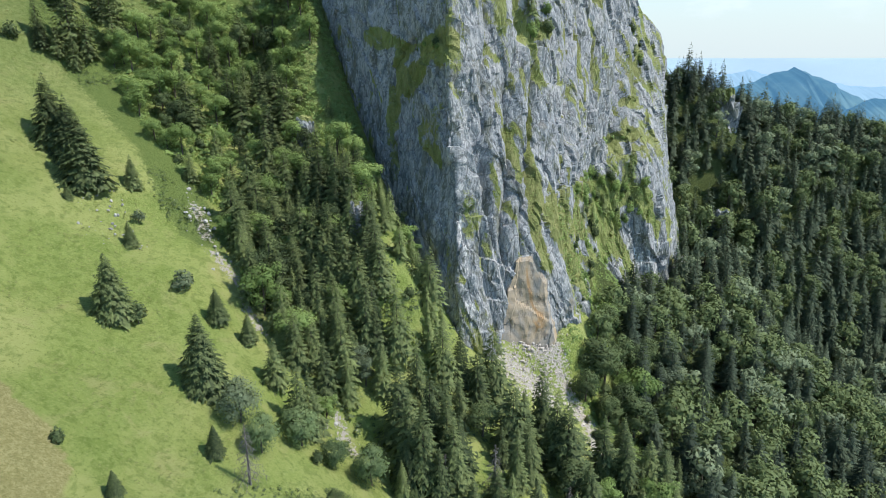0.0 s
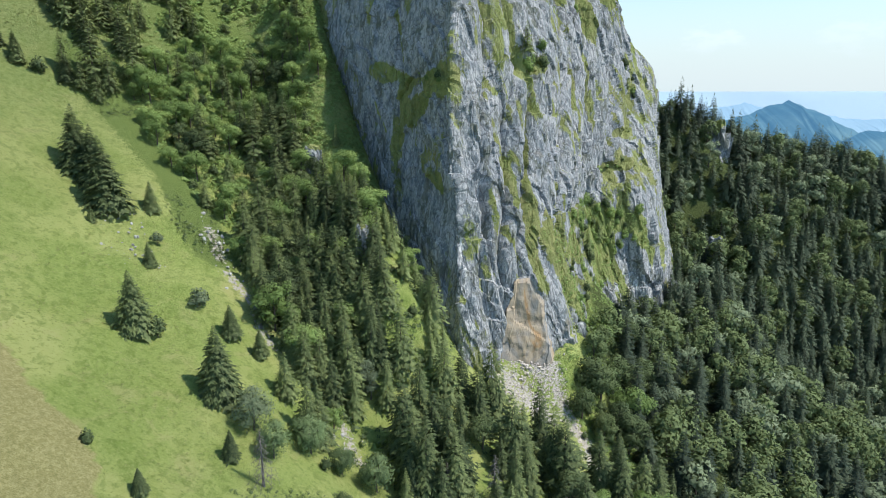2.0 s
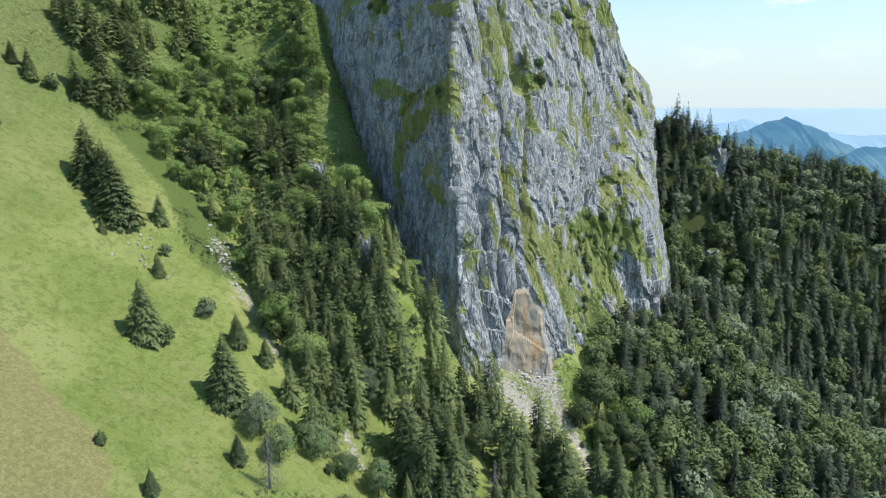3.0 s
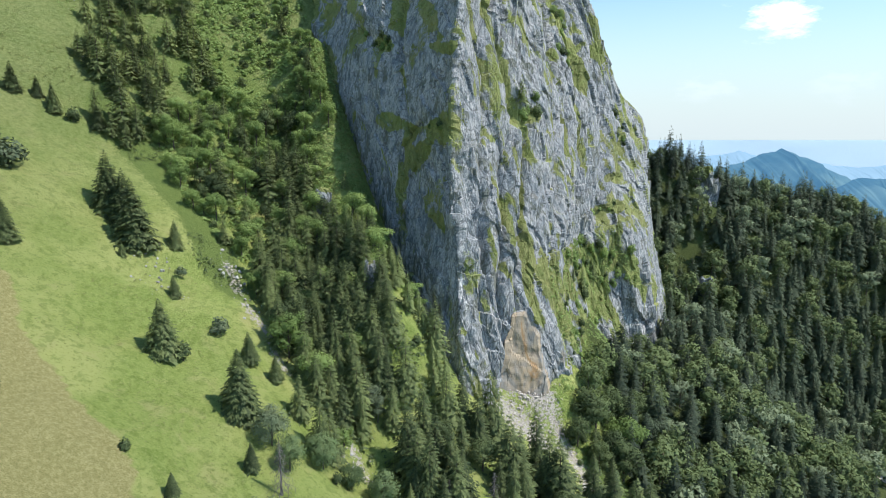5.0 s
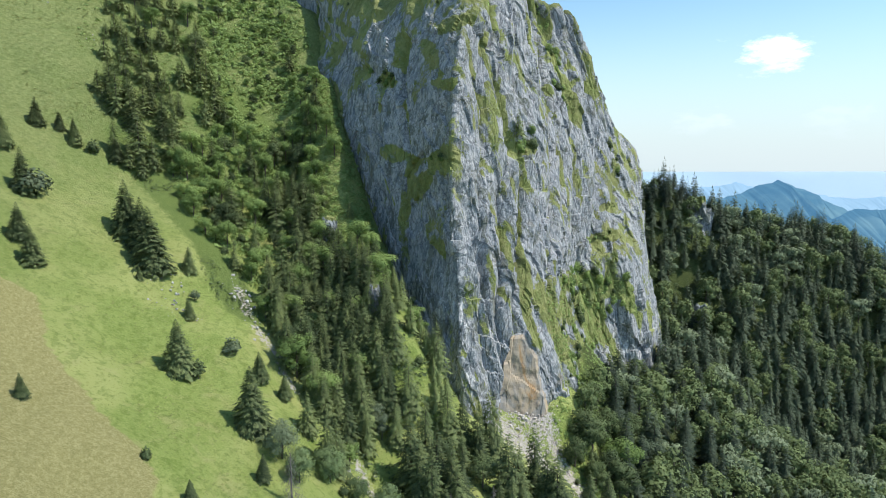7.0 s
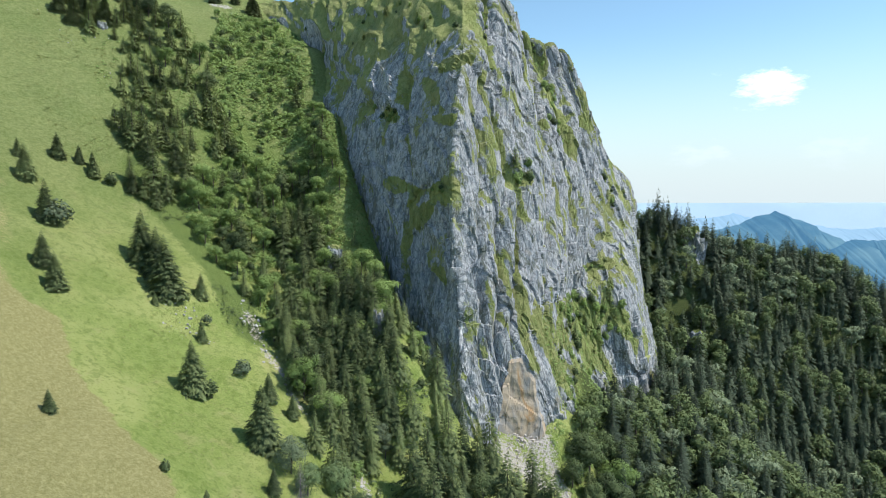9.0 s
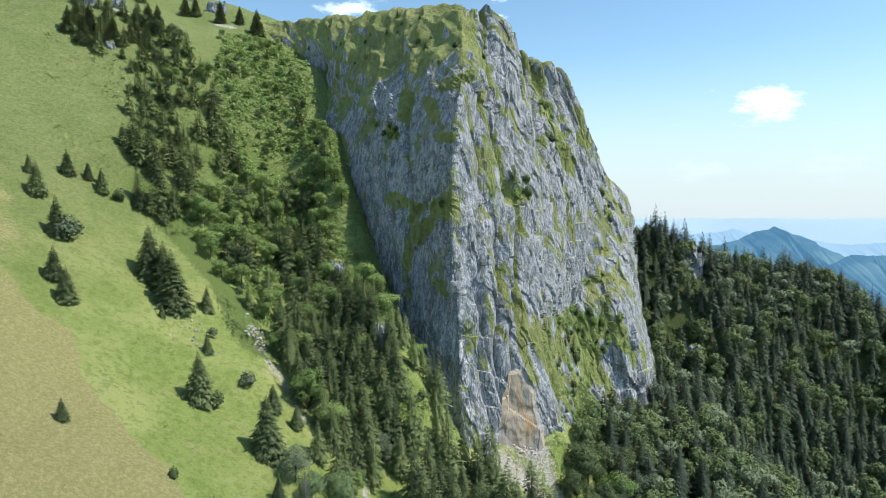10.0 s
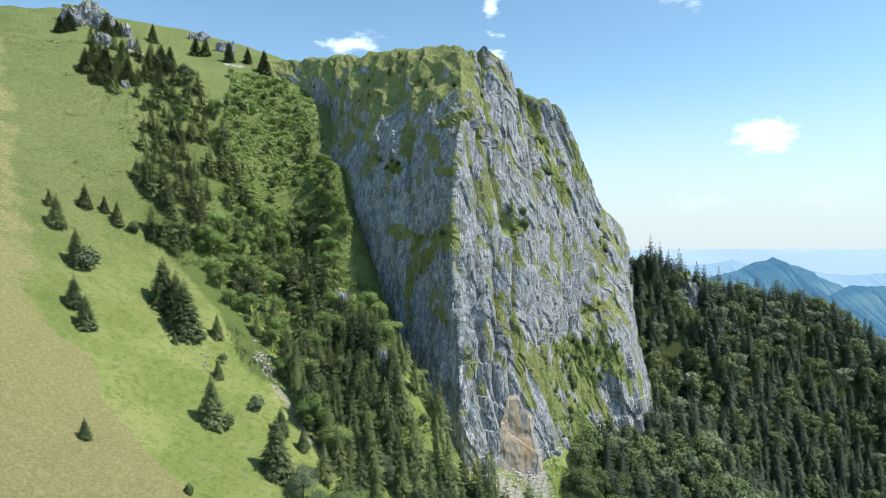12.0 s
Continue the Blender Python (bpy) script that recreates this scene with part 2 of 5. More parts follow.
PASTURE = pasture_material()
LIMESTONE = limestone_material()
SPRUCE = foliage_material("spruce_needles", (0.040, 0.062, 0.024), (0.225, 0.275, 0.098), 0.20)
DIM_SPRUCE = foliage_material("dim_spruce_needles", (0.025, 0.042, 0.025), (0.100, 0.132, 0.074), 0.22)
LEAFY = foliage_material("broad_leaves", (0.044, 0.070, 0.028), (0.158, 0.208, 0.080), 0.24)
HAZEL = foliage_material("hazel_leaves", (0.085, 0.130, 0.055), (0.230, 0.310, 0.135), 0.3)
GREY_LEAF = foliage_material("whitebeam_leaves", (0.095, 0.130, 0.075), (0.235, 0.290, 0.165), 0.28)
BUSHY = foliage_material("scrub_leaves", (0.170, 0.255, 0.075), (0.400, 0.520, 0.175), 0.42, mottle=0.3)
TURF_BLADES = foliage_material("grass_blades", (0.14, 0.18, 0.05), (0.31, 0.33, 0.12), 0.35)
BARK = bark_material("bark", (0.07, 0.055, 0.042), (0.17, 0.145, 0.12))
DEAD_WOOD = bark_material("weathered_wood", (0.09, 0.082, 0.075), (0.21, 0.195, 0.18))
RUBBLE = rubble_material("pale_rubble", (0.46, 0.40, 0.355), (0.66, 0.60, 0.55))
GREY_STONE = rubble_material("grey_stone", (0.30, 0.29, 0.28), (0.60, 0.59, 0.57))


# ---- numeric tools ----
GRADIENTS = np.random.RandomState(5).normal(size=(64, 3))
GRADIENTS /= np.linalg.norm(GRADIENTS, axis=1)[:, None]


def gnoise(p, seed=0):
    """Gradient noise at points p (n, 3), about -0.8 to 0.8."""
    cell = np.floor(p).astype(np.int64)
    f = p - cell
    u = f * f * f * (f * (f * 6 - 15) + 10)
    total = np.zeros(len(p))
    for dx in (0, 1):
        wx = u[:, 0] if dx else 1 - u[:, 0]
        for dy in (0, 1):
            wy = u[:, 1] if dy else 1 - u[:, 1]
            for dz in (0, 1):
                wz = u[:, 2] if dz else 1 - u[:, 2]
                h = (cell[:, 0] + dx) * 73856093 ^ (cell[:, 1] + dy) * 19349663 ^ (cell[:, 2] + dz) * 83492791 ^ (seed * 2654435 + 101)
                h = (h ^ (h >> 13)) * 1274126177
                g = GRADIENTS[((h ^ (h >> 16)) & 63)]
                total += wx * wy * wz * (g[:, 0] * (f[:, 0] - dx) + g[:, 1] * (f[:, 1] - dy) + g[:, 2] * (f[:, 2] - dz))
    return total * 1.6


def fbm(p, octaves, seed=0, gain=0.5):
    total, amp = np.zeros(len(p)), 1.0
    for k in range(octaves):
        total += amp * gnoise(p, seed + k * 17)
        p, amp = p * 2.03 + 11.7, amp * gain
    return total


def ridged(p, octaves, seed=0, gain=0.5):
    total, amp = np.zeros(len(p)), 1.0
    for k in range(octaves):
        total += amp * (1 - 2 * np.abs(gnoise(p, seed + k * 13)))
        p, amp = p * 2.07 + 5.3, amp * gain
    return total


def facets(p, seed=0):
    """Broken blocks: every cell has its own offset and tilt, so that neighbours meet in steps. About -1 to 1."""
    cell = np.floor(p).astype(np.int64)
    best, value = np.full(len(p), 1e9), np.zeros(len(p))
    for dx in (-1, 0, 1):
        for dy in (-1, 0, 1):
            for dz in (-1, 0, 1):
                c = cell + (dx, dy, dz)
                h = c[:, 0] * 73856093 ^ c[:, 1] * 19349663 ^ c[:, 2] * 83492791 ^ (seed * 7919 + 13)
                h = (h ^ (h >> 13)) * 1274126177
                h = (h ^ (h >> 16)) & 0xFFFFFF
                d = p - c - np.stack([(h & 255) / 255, ((h >> 8) & 255) / 255, ((h >> 16) & 255) / 255], 1)
                dist = (d * d).sum(1)
                g = GRADIENTS[h & 63]
                this = ((h >> 6) & 255) / 127.5 - 1 + 1.6 * (g * d).sum(1)
                near = dist < best
                best = np.where(near, dist, best)
                value = np.where(near, this, value)
    return value


def smoothstep(x, low, high):
    s = np.clip((x - low) / (high - low), 0, 1)
    return s * s * (3 - 2 * s)


def along(x, y, a, b, wide):
    """1 on the line from a to b, fading over the width."""
    dx, dy = b[0] - a[0], b[1] - a[1]
    s = np.clip(((x - a[0]) * dx + (y - a[1]) * dy) / (dx * dx + dy * dy), 0, 1)
    return np.exp(-((x - a[0] - s * dx) ** 2 + (y - a[1] - s * dy) ** 2) / (wide * wide))


def inside(x, y, corners):
    """Which of the points x, y lie in the polygon."""
    x, y = np.asarray(x, float), np.asarray(y, float)
    odd = np.zeros(x.shape, bool)
    for (ax, ay), (bx, by) in zip(corners, corners[1:] + corners[:1]):
        cross = (ay > y) != (by > y)
        with np.errstate(divide="ignore", invalid="ignore"):
            odd ^= cross & (x < (bx - ax) * (y - ay) / (by - ay + 1e-12) + ax)
    return odd


def mesh_object(name, verts, faces, mat, parent=None, smooth=False):
    data = bpy.data.meshes.new(name)
    verts = np.asarray(verts, np.float32)
    faces = np.asarray(faces, np.int32)
    data.vertices.add(len(verts))
    data.vertices.foreach_set("co", verts.ravel())
    size = faces.shape[1]
    data.loops.add(faces.size)
    data.loops.foreach_set("vertex_index", faces.ravel())
    data.polygons.add(len(faces))
    data.polygons.foreach_set("loop_start", np.arange(0, faces.size, size, dtype=np.int32))
    data.update(calc_edges=True)
    data.polygons.foreach_set("use_smooth", np.full(len(faces), smooth))
    data.materials.append(mat)
    ob = new(name, data)
    ob.parent = parent
    return ob


def give(ob, name, values):
    ob.data.attributes.new(name, "FLOAT", "POINT").data.foreach_set("value", np.asarray(values, np.float32))


def grid_faces(rows, cols):
    k = (np.arange(rows - 1)[:, None] * cols + np.arange(cols - 1)[None, :]).ravel()
    return np.stack([k, k + 1, k + cols + 1, k + cols], 1)


# ---- the lie of the land ----
SLOPE = (22.31, 35.38, 23.26, 1.07, -3.35, -62.56, -6.90, 1.39, 0.31, 3.35, -0.49, 0.14, 1.55, 0.61, -0.24)
LANDFORMS = (  # spurs, gullies and ridges: two ends, width, height
    ((-15, 165), (-58, 275), 16, 24.91),
    ((-75, 195), (-20, 120), 11, -1.48),
    ((-20, 120), (20, 90), 14, -5.92),
    ((175, 412), (300, 415), 28, 9.84),
    ((150, 410), (172, 410), 26, 0.98),
    ((60, 330), (110, 390), 32, -32.99),
    ((40, 205), (60, 250), 18, 10.32),
    ((88, 280), (150, 350), 25, -24.64),
    ((-80, 110), (-120, 190), 25, -3.34),
    ((0, 320), (-60, 340), 40, 20.84),
    ((-100, 385), (-190, 395), 40, 2.64),
    ((330, 430), (345, 470), 40, -23.73),
    ((50, 198), (72, 255), 14, 2.01),
    ((205, 285), (215, 280), 30, -10.50),
    ((180, 300), (260, 330), 35, -24.63),
    ((130, 398), (154, 406), 22, 18.0),
    ((210, 442), (300, 432), 32, 6.0),
    ((-50, 245), (-82, 332), 14, 9.0),
    ((-190, 388), (-290, 342), 48, -25.0),
    ((-200, 436), (-120, 424), 34, 9.0),
    ((-245, 423), (-220, 429), 20, -5.0),
    ((-300, 402), (-276, 412), 16, -4.0),
    ((44, 192), (52, 206), 8, 8.0),
    ((20, 184), (36, 186), 8, 6.0),
)


def ground_z(x, y):
    """Height of the smooth ground."""
    x, y = np.atleast_1d(np.asarray(x, float)), np.atleast_1d(np.asarray(y, float))
    cx, cy = np.clip(x, -345, 345), np.clip(y, -20, 485)
    u, v = cx / 100, (cy - 200) / 100
    z, k = np.zeros_like(u), 0
    for i in range(5):
        for j in range(5 - i):
            z = z + SLOPE[k] * u ** i * v ** j
            k += 1
    for a, b, wide, high in LANDFORMS:
        z = z + high * along(cx, cy, a, b, wide)
    off = np.hypot(x - cx, y - cy)
    far = -330 + 335 * (np.clip(np.hypot(x, y), 0, 4900) / 4900) ** 30
    blend = smoothstep(off, 0, 700)
    return (z - 0.42 * np.minimum(off, 700)) * (1 - blend) + far * blend


TOWER = [(-66, 285), (-42, 240), (-27, 217), (-9, 184), (4, 168), (42, 186), (49, 207), (80, 282), (110, 293), (127, 330), (129, 390), (90, 425), (-60, 460), (-130, 460)]


def terrain():
    step = 2.0
    grow = np.cumsum(2.0 * 1.13 ** np.arange(1, 47))
    grow = grow[grow < 4560]
    xs = np.concatenate([-345 - grow[::-1], np.arange(-345, 61, step), np.arange(65, 345.1, 4.0), 345 + grow])
    ys = np.concatenate([-120 - grow[::-1], np.arange(-120, 500.1, step), 500 + grow])
    x, y = (a.ravel() for a in np.meshgrid(xs, ys))
    z = ground_z(x, y)
    flat = np.stack([x, y, np.zeros_like(x)], 1)
    z += 1.3 * fbm(flat / 28, 3, 3) + 0.35 * fbm(flat / 6, 2, 9)
    # low terraces trodden across the pasture
    z += 0.18 * np.sin((z + 0.35 * fbm(flat / 15, 2, 21) * 6) * 2.1) * (x < -40)
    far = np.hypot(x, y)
    z += smoothstep(far, 700, 1800) * smoothstep(4800 - far, 0, 900) * 40 * fbm(flat / 700, 4, 31)
    scree = np.zeros_like(x)
    for a, b, wide in SCREE:
        scree = np.maximum(scree, along(x, y, a, b, wide))
    z += scree * 0.5 * fbm(flat / 2.5, 2, 14)
    ob = mesh_object("ground", np.stack([x, y, z], 1), grid_faces(len(ys), len(xs)), PASTURE, smooth=True)
    edge = 3.5 * fbm(flat / 14, 3, 40)
    mown = smoothstep(edge_side(x, y, (-108, 121), (-55, 78)) + edge, -2, 2) * smoothstep(122 - y + edge, -3, 3)
    mown = np.maximum(mown, 0.56 * smoothstep(edge_side(x, y, (-172, 195), (-113, 120)) + edge * 1.5, -6, 6) * smoothstep(y - 112, -3, 3))
    give(ob, "mown", mown)
    herb = np.zeros_like(x)
    for a, b, wide in HERBS:
        herb = np.maximum(herb, along(x, y, a, b, wide))
    give(ob, "herb", herb)
    give(ob, "scree", scree)
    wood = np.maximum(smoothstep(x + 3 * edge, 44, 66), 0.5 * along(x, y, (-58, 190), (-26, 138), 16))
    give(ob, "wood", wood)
    # distance from the origin, drives the painted haze
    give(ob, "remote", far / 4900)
    return tagged(ob, "steep green alpine pasture falling to wooded valley", "ground", kind="structure")


def edge_side(x, y, a, b):
    """Signed distance from the line a-b, positive towards the lower west."""
    dx, dy = b[0] - a[0], b[1] - a[1]
    return -((x - a[0]) * -dy + (y - a[1]) * dx) / math.hypot(dx, dy)


SCREE = (((-70, 172), (-64, 163), 3.0), ((-61, 158), (-51, 150), 2.6), ((-50, 146), (-44, 138), 2.2), ((-25, 128), (-20, 121), 2.4), ((22, 186), (36, 184), 7.0), ((20, 176), (32, 172), 7.0), ((38, 180), (46, 166), 5.0), ((45, 166), (46, 150), 4.5), ((-190, 330), (-215, 325), 5.0), ((-150, 372), (-140, 372), 4.0))
HERBS = (((-125, 214), (-88, 190), 10.0), ((-88, 190), (-66, 164), 8.0), ((-22, 92), (0, 100), 9.0), ((-100, 260), (-75, 240), 22.0))
ground = terrain()


# ---- the limestone tower ----
RIBS = []


def rib(*levels):
    """One upright line of the tower from its buried foot to behind the crest, as (z, x, y)."""
    RIBS.append(levels)


# buried west end, west edge, west face, prow, front corner, chimney, inner corner, east edge, back
rib((-30, -8, 215), (5, -14, 222), (40, -27, 244), (66.5, -36, 264), (100, -53, 290), (137.5, -70.5, 320), (187, -102, 360), (231, -139, 402), (205, -150, 460))
rib((-30, -6, 182), (5, -7, 186), (40, -19, 207), (66, -28.5, 228), (100, -43.5, 252), (137, -59, 285), (174.5, -78.5, 342), (228, -114, 395), (205, -130, 460))
rib((-30, -1, 177), (5, -3, 180), (40, -9.5, 193), (66.5, -13.5, 206), (100, -21.5, 224), (132.8, -33.5, 250), (160.5, -43.5, 280), (214.5, -53, 336), (190, -50, 410))
rib((-30, 8, 164), (5, 5, 171), (40, 4, 179), (67, 3, 186), (97, 1.6, 193), (127.5, 2.6, 203), (157, 6, 219), (200.5, 6.5, 274), (184, 0, 350))
rib((-30, 44, 194), (5, 42, 194), (40, 30, 192), (64.5, 34.5, 212), (101, 38, 230), (138.5, 33, 246), (172.5, 31.5, 262), (191, 23.5, 270), (178, 20, 350))
rib((-30, 52, 205), (5, 48, 210), (42, 43, 226), (65, 49, 246), (101, 51, 270), (134.5, 46.5, 292), (174, 43, 322), (190, 40, 326), (168, 40, 385))
rib((-35, 86, 262), (0, 75, 277), (40, 64, 288), (60, 66, 293), (103, 69, 305), (141, 71, 325), (170, 64, 338), (183, 60, 345), (158, 60, 405))
rib((-40, 108, 292), (-3, 106, 296), (38, 100, 299), (65, 106, 325), (100, 112, 362), (127, 96, 356), (158, 83, 352), (180, 69, 350), (150, 72, 405))
rib((-30, 150, 330), (0, 126, 330), (40, 120, 345), (65, 123, 370), (95, 125, 387), (120, 107, 395), (150, 93, 395), (165, 83, 395), (130, 86, 425))


def tower_sheet():
    """Smooth shape of the tower: points on a grid, with the place along the ribs (0 to 8) and the level (0 to 8)."""
    rows = []
    for levels in RIBS:
        p = np.array([(x, y, z) for z, x, y in levels], float)
        p = np.concatenate([2 * p[:1] - p[1:2], p, 2 * p[-1:] - p[-2:-1]])
        rows.append(p)
    v = np.concatenate([np.linspace(k, k + 1, n, endpoint=False) for k, n in enumerate((20, 58, 58, 68, 70, 68, 60, 22))] + [np.array([8.0])])
    k = np.minimum(v.astype(int), 7)
    f = (v - k)[:, None]
    lines = []
    for p in rows:
        a, b, c, d = p[k], p[k + 1], p[k + 2], p[k + 3]
        lines.append(0.5 * (2 * b + (c - a) * f + (2 * a - 5 * b + 4 * c - d) * f ** 2 + (3 * b - a - 3 * c + d) * f ** 3))
    lines = np.array(lines)
    u = np.concatenate([np.linspace(q, q + 1, n, endpoint=False) for q, n in enumerate((36, 86, 84, 104, 76, 84, 66, 26))] + [np.array([8.0])])
    q = np.minimum(u.astype(int), 7)
    g = (u - q)[:, None, None]
    sheet = lines[q] * (1 - g) + lines[q + 1] * g
    return sheet, u, v


def blur(a, times):
    for _ in range(times):
        b = np.pad(a, ((1, 1), (1, 1)) + ((0, 0),) * (a.ndim - 2), mode="edge")
        a = (b[1:-1, 1:-1] * 2 + b[:-2, 1:-1] + b[2:, 1:-1] + b[1:-1, :-2] + b[1:-1, 2:]) / 6
    return a


def sheet_normals(s):
    du, dv = np.gradient(s, axis=0), np.gradient(s, axis=1)
    nn = np.cross(du, dv)
    return nn / (np.linalg.norm(nn, axis=2)[..., None] + 1e-9)


def line_in_sheet(U, V, a, b, wide):
    return along(U, V * 0.5, (a[0], a[1] * 0.5), (b[0], b[1] * 0.5), wide)


def tower():
    sheet, u, v = tower_sheet()
    sheet = blur(sheet, 5)
    U, V = np.meshgrid(u, v, indexing="ij")
    normal = sheet_normals(blur(sheet, 20))
    if normal[len(u) // 3, len(v) // 2, 1] > 0:
        normal = -normal
    p = sheet.reshape(-1, 3)
    sunny = smoothstep(U, 2.9, 3.3).ravel()
    # joints run down and to the east
    lean = p.copy()
    lean[:, 0] += 0.20 * p[:, 2]
    warp = lean + 1.2 * np.stack([fbm(p / 9, 3, 41), fbm(p / 9, 3, 42), fbm(p / 9, 3, 43)], 1)
    # pillars and flutes east of the prow, a plainer wall west of it
    push = (0.4 + 0.7 * sunny) * ridged(lean * (1, 1, 0.10) / 14, 2, 2, 0.55) + 1.0 * fbm(p * (1, 1, 0.6) / 30, 2, 9)
    push += (0.65 + 0.15 * sunny) * facets(warp * (1, 1, 0.34) / 12, 3) + (0.40 + 0.02 * sunny) * facets(warp * (1, 1, 0.40) / 5.2, 5)
    push += 0.15 * facets(warp * (1, 1, 0.5) / 2.4, 7)
    place = U.ravel() + 0.07 * fbm(np.stack([0.4 * U.ravel(), V.ravel() * 0.9, 0 * sunny], 1), 3, 71)
    for k, (low, high) in enumerate(zip(PILLARS, PILLARS[1:])):
        f = np.clip((place - low) / (high - low), 0, 1)
        bulge = (4 * f * (1 - f)) ** 0.55
        fade = smoothstep(gnoise(np.stack([0 * f + k * 3.7, V.ravel() * 0.7, 0 * f], 1), 72), -0.5, 0.2)
        push += bulge * (2.2 + 1.6 * ((k * 7) % 3) / 2) * (0.55 + 0.45 * fade)
    # beds breaking off in steps, in places
    bed = p @ np.array((0.50, -0.25, 0.83)) + 2.5 * fbm(p / 16, 2, 50)
    push += 1.3 * ((bed / 8.5) % 1.0 - 0.5) * smoothstep(fbm(p / 30, 2, 60), 0.0, 0.5)
    push += 0.10 * fbm(p / 1.5, 2, 70)
    push = push.reshape(U.shape)
    # chimneys and clefts: along the ribs and levels
    for a, b, wide, deep in CLEFTS:
        push -= deep * line_in_sheet(U, V, a, b, wide)
    patch = fbm(p * (1, 1, 0.6) / 16, 5, 90, 0.62).reshape(U.shape)
    # the prow is broken into steps
    push += (0.15 * facets(p * (0.3, 0.3, 0.7) / 12, 35) + 0.9 * fbm(p / 8, 3, 36)).reshape(U.shape) * np.exp(-((U - 3) / 0.14) ** 2)
    cap = smoothstep(V + 0.35 * patch + 0.6 * smoothstep(2.3 - U, 0, 1.1), 5.75, 6.25) * smoothstep(3.45 - U + 0.3 * smoothstep(V, 6.6, 7), 0, 0.3)
    gully = 2.4 * ridged((p + 0.5 * p[:, 2:] * (1, 0, 0)) * (1, 0.5, 0.4) / 16, 2, 33, 0.45).reshape(U.shape) - 1.8 + blur(0.8 * facets(p * (1, 1, 0.7) / 8, 34).reshape(U.shape), 3)
    push = push * (1 - 0.82 * cap) + cap * gully
    scar = scar_mask(sheet)
    push = push * (1 - 0.8 * scar) - 1.2 * scar
    push *= smoothstep(8 - V, 0.0, 0.6)
    done = sheet + normal * push[..., None]
    # the break left a flat, leaning face behind
    x, z = done[..., 0], done[..., 2]
    slabs = lean @ np.array(((0.8, 0, 0.5), (0, 1, 0), (-0.5, 0, 0.8)))
    flat = 181.0 + 0.30 * (x - 18) + 0.10 * (z - 10) + 0.8 * facets(slabs * (1, 1, 0.35) / 16.0, 24).reshape(x.shape) + 0.9 * fbm(p / 9, 3, 26).reshape(x.shape) + 0.05 * facets(slabs / 3.0, 25).reshape(x.shape)
    done[..., 1] += (flat - done[..., 1]) * 0.985 * scar
    final = sheet_normals(done)
    broad = blur(final, 5)[..., 2]
    facing = np.abs(broad) * np.sign(broad * final[len(u) // 2, -20, 2])
    growth = 0.75 * smoothstep(facing + 0.30 * patch, 0.55, 0.85)
    growth = np.maximum(growth, cap * smoothstep(facing + 0.45 * patch, 0.02, 0.34))
    for a, b, wide, much in TURF_WEST + TURF_PROW + TURF_EAST:
        growth = np.maximum(growth, 0.9 * much * smoothstep(line_in_sheet(U, V, a, b, wide) + 0.55 * patch, 0.30, 0.75))
    # thin turf in streaks down the sunny pillars and in mottles on the shaded wall
    drip = fbm(lean * (1, 1, 0.16) / 7, 4, 93, 0.6).reshape(U.shape) + 0.45 * patch
    east = smoothstep(U, 2.9, 3.3)
    growth = np.maximum(growth, (0.60 + 0.12 * east) * smoothstep(drip + 0.6 * (facing - 0.3), 0.02 - 0.20 * east, 0.56))
    growth *= 1 - scar
    ob = mesh_object("cliff", done.reshape(-1, 3), grid_faces(len(u), len(v)), LIMESTONE)
    give(ob, "growth", growth.ravel())
    give(ob, "scar", scar.ravel())
    # attribute bare: sunlit white painted over pale prow rock
    bare = np.zeros_like(U)
    for a, b, wide, much in SUNLIT_PALE:
        bare = np.maximum(bare, much * line_in_sheet(U, V, a, b, wide))
    give(ob, "bare", (bare * (1 - scar)).ravel())
    return tagged(ob, "towering grey limestone cliff with grassy ledges and fresh rockfall scar", "cliff"), done, growth, U, V


def scar_mask(s):
    """The ochre break at the foot of the prow: a tall wedge, pointed at the top."""
    x, y, z = s[..., 0], s[..., 1], s[..., 2]
    ragged = 0.8 * fbm(s.reshape(-1, 3) / 4.0, 3, 19).reshape(x.shape)
    west = np.interp(-z, (-36.5, -27, -17.5, -7.5, 10), (23.0, 20.4, 18.4, 17.4, 16))
    east = np.interp(-z, (-36.5, -32.5, -28, -19.5, -9.5, 10), (27.0, 30.0, 32.8, 34.2, 37.0, 41))
    mid, half = (west + east) / 2, (east - west) / 2
    return smoothstep(half - np.abs(x - mid) + ragged, -0.4, 0.5) * smoothstep(36.5 - z, -0.5, 0.5) * (y < 206)


# clefts and turf: two ends as places along the ribs and levels, width, depth or cover
PILLARS = (2.97, 3.28, 3.52, 3.74, 4.02, 4.5, 4.98, 5.4, 5.85, 6.3, 6.65, 7.02, 8.0)
CLEFTS = (((2.5, 5.8), (2.4, 4.9), 0.05, 4.5), ((2.4, 4.9), (2.3, 4.0), 0.04, 2.5), ((3.45, 6.7), (3.4, 5.4), 0.05, 3.5), ((3.4, 5.4), (3.6, 4.1), 0.045, 2.0), ((3.05, 3.7), (3.3, 2.6), 0.035, 2.2), ((3.3, 2.6), (3.55, 1.4), 0.03, 1.6), ((3.7, 4.0), (3.72, 2.8), 0.04, 2.0), ((4.75, 7.2), (4.9, 5.2), 0.20, 13.0), ((4.9, 5.2), (5.0, 3.6), 0.14, 9.0), ((5.5, 6.6), (5.75, 3.2), 0.10, 4.0), ((4.4, 4.2), (4.5, 3.0), 0.08, 3.0), ((6.4, 5.6), (6.35, 2.8), 0.08, 3.5), ((1.9, 5.3), (2.2, 5.0), 0.08, 2.0), ((5.3, 4.3), (5.35, 2.4), 0.05, 2.5))
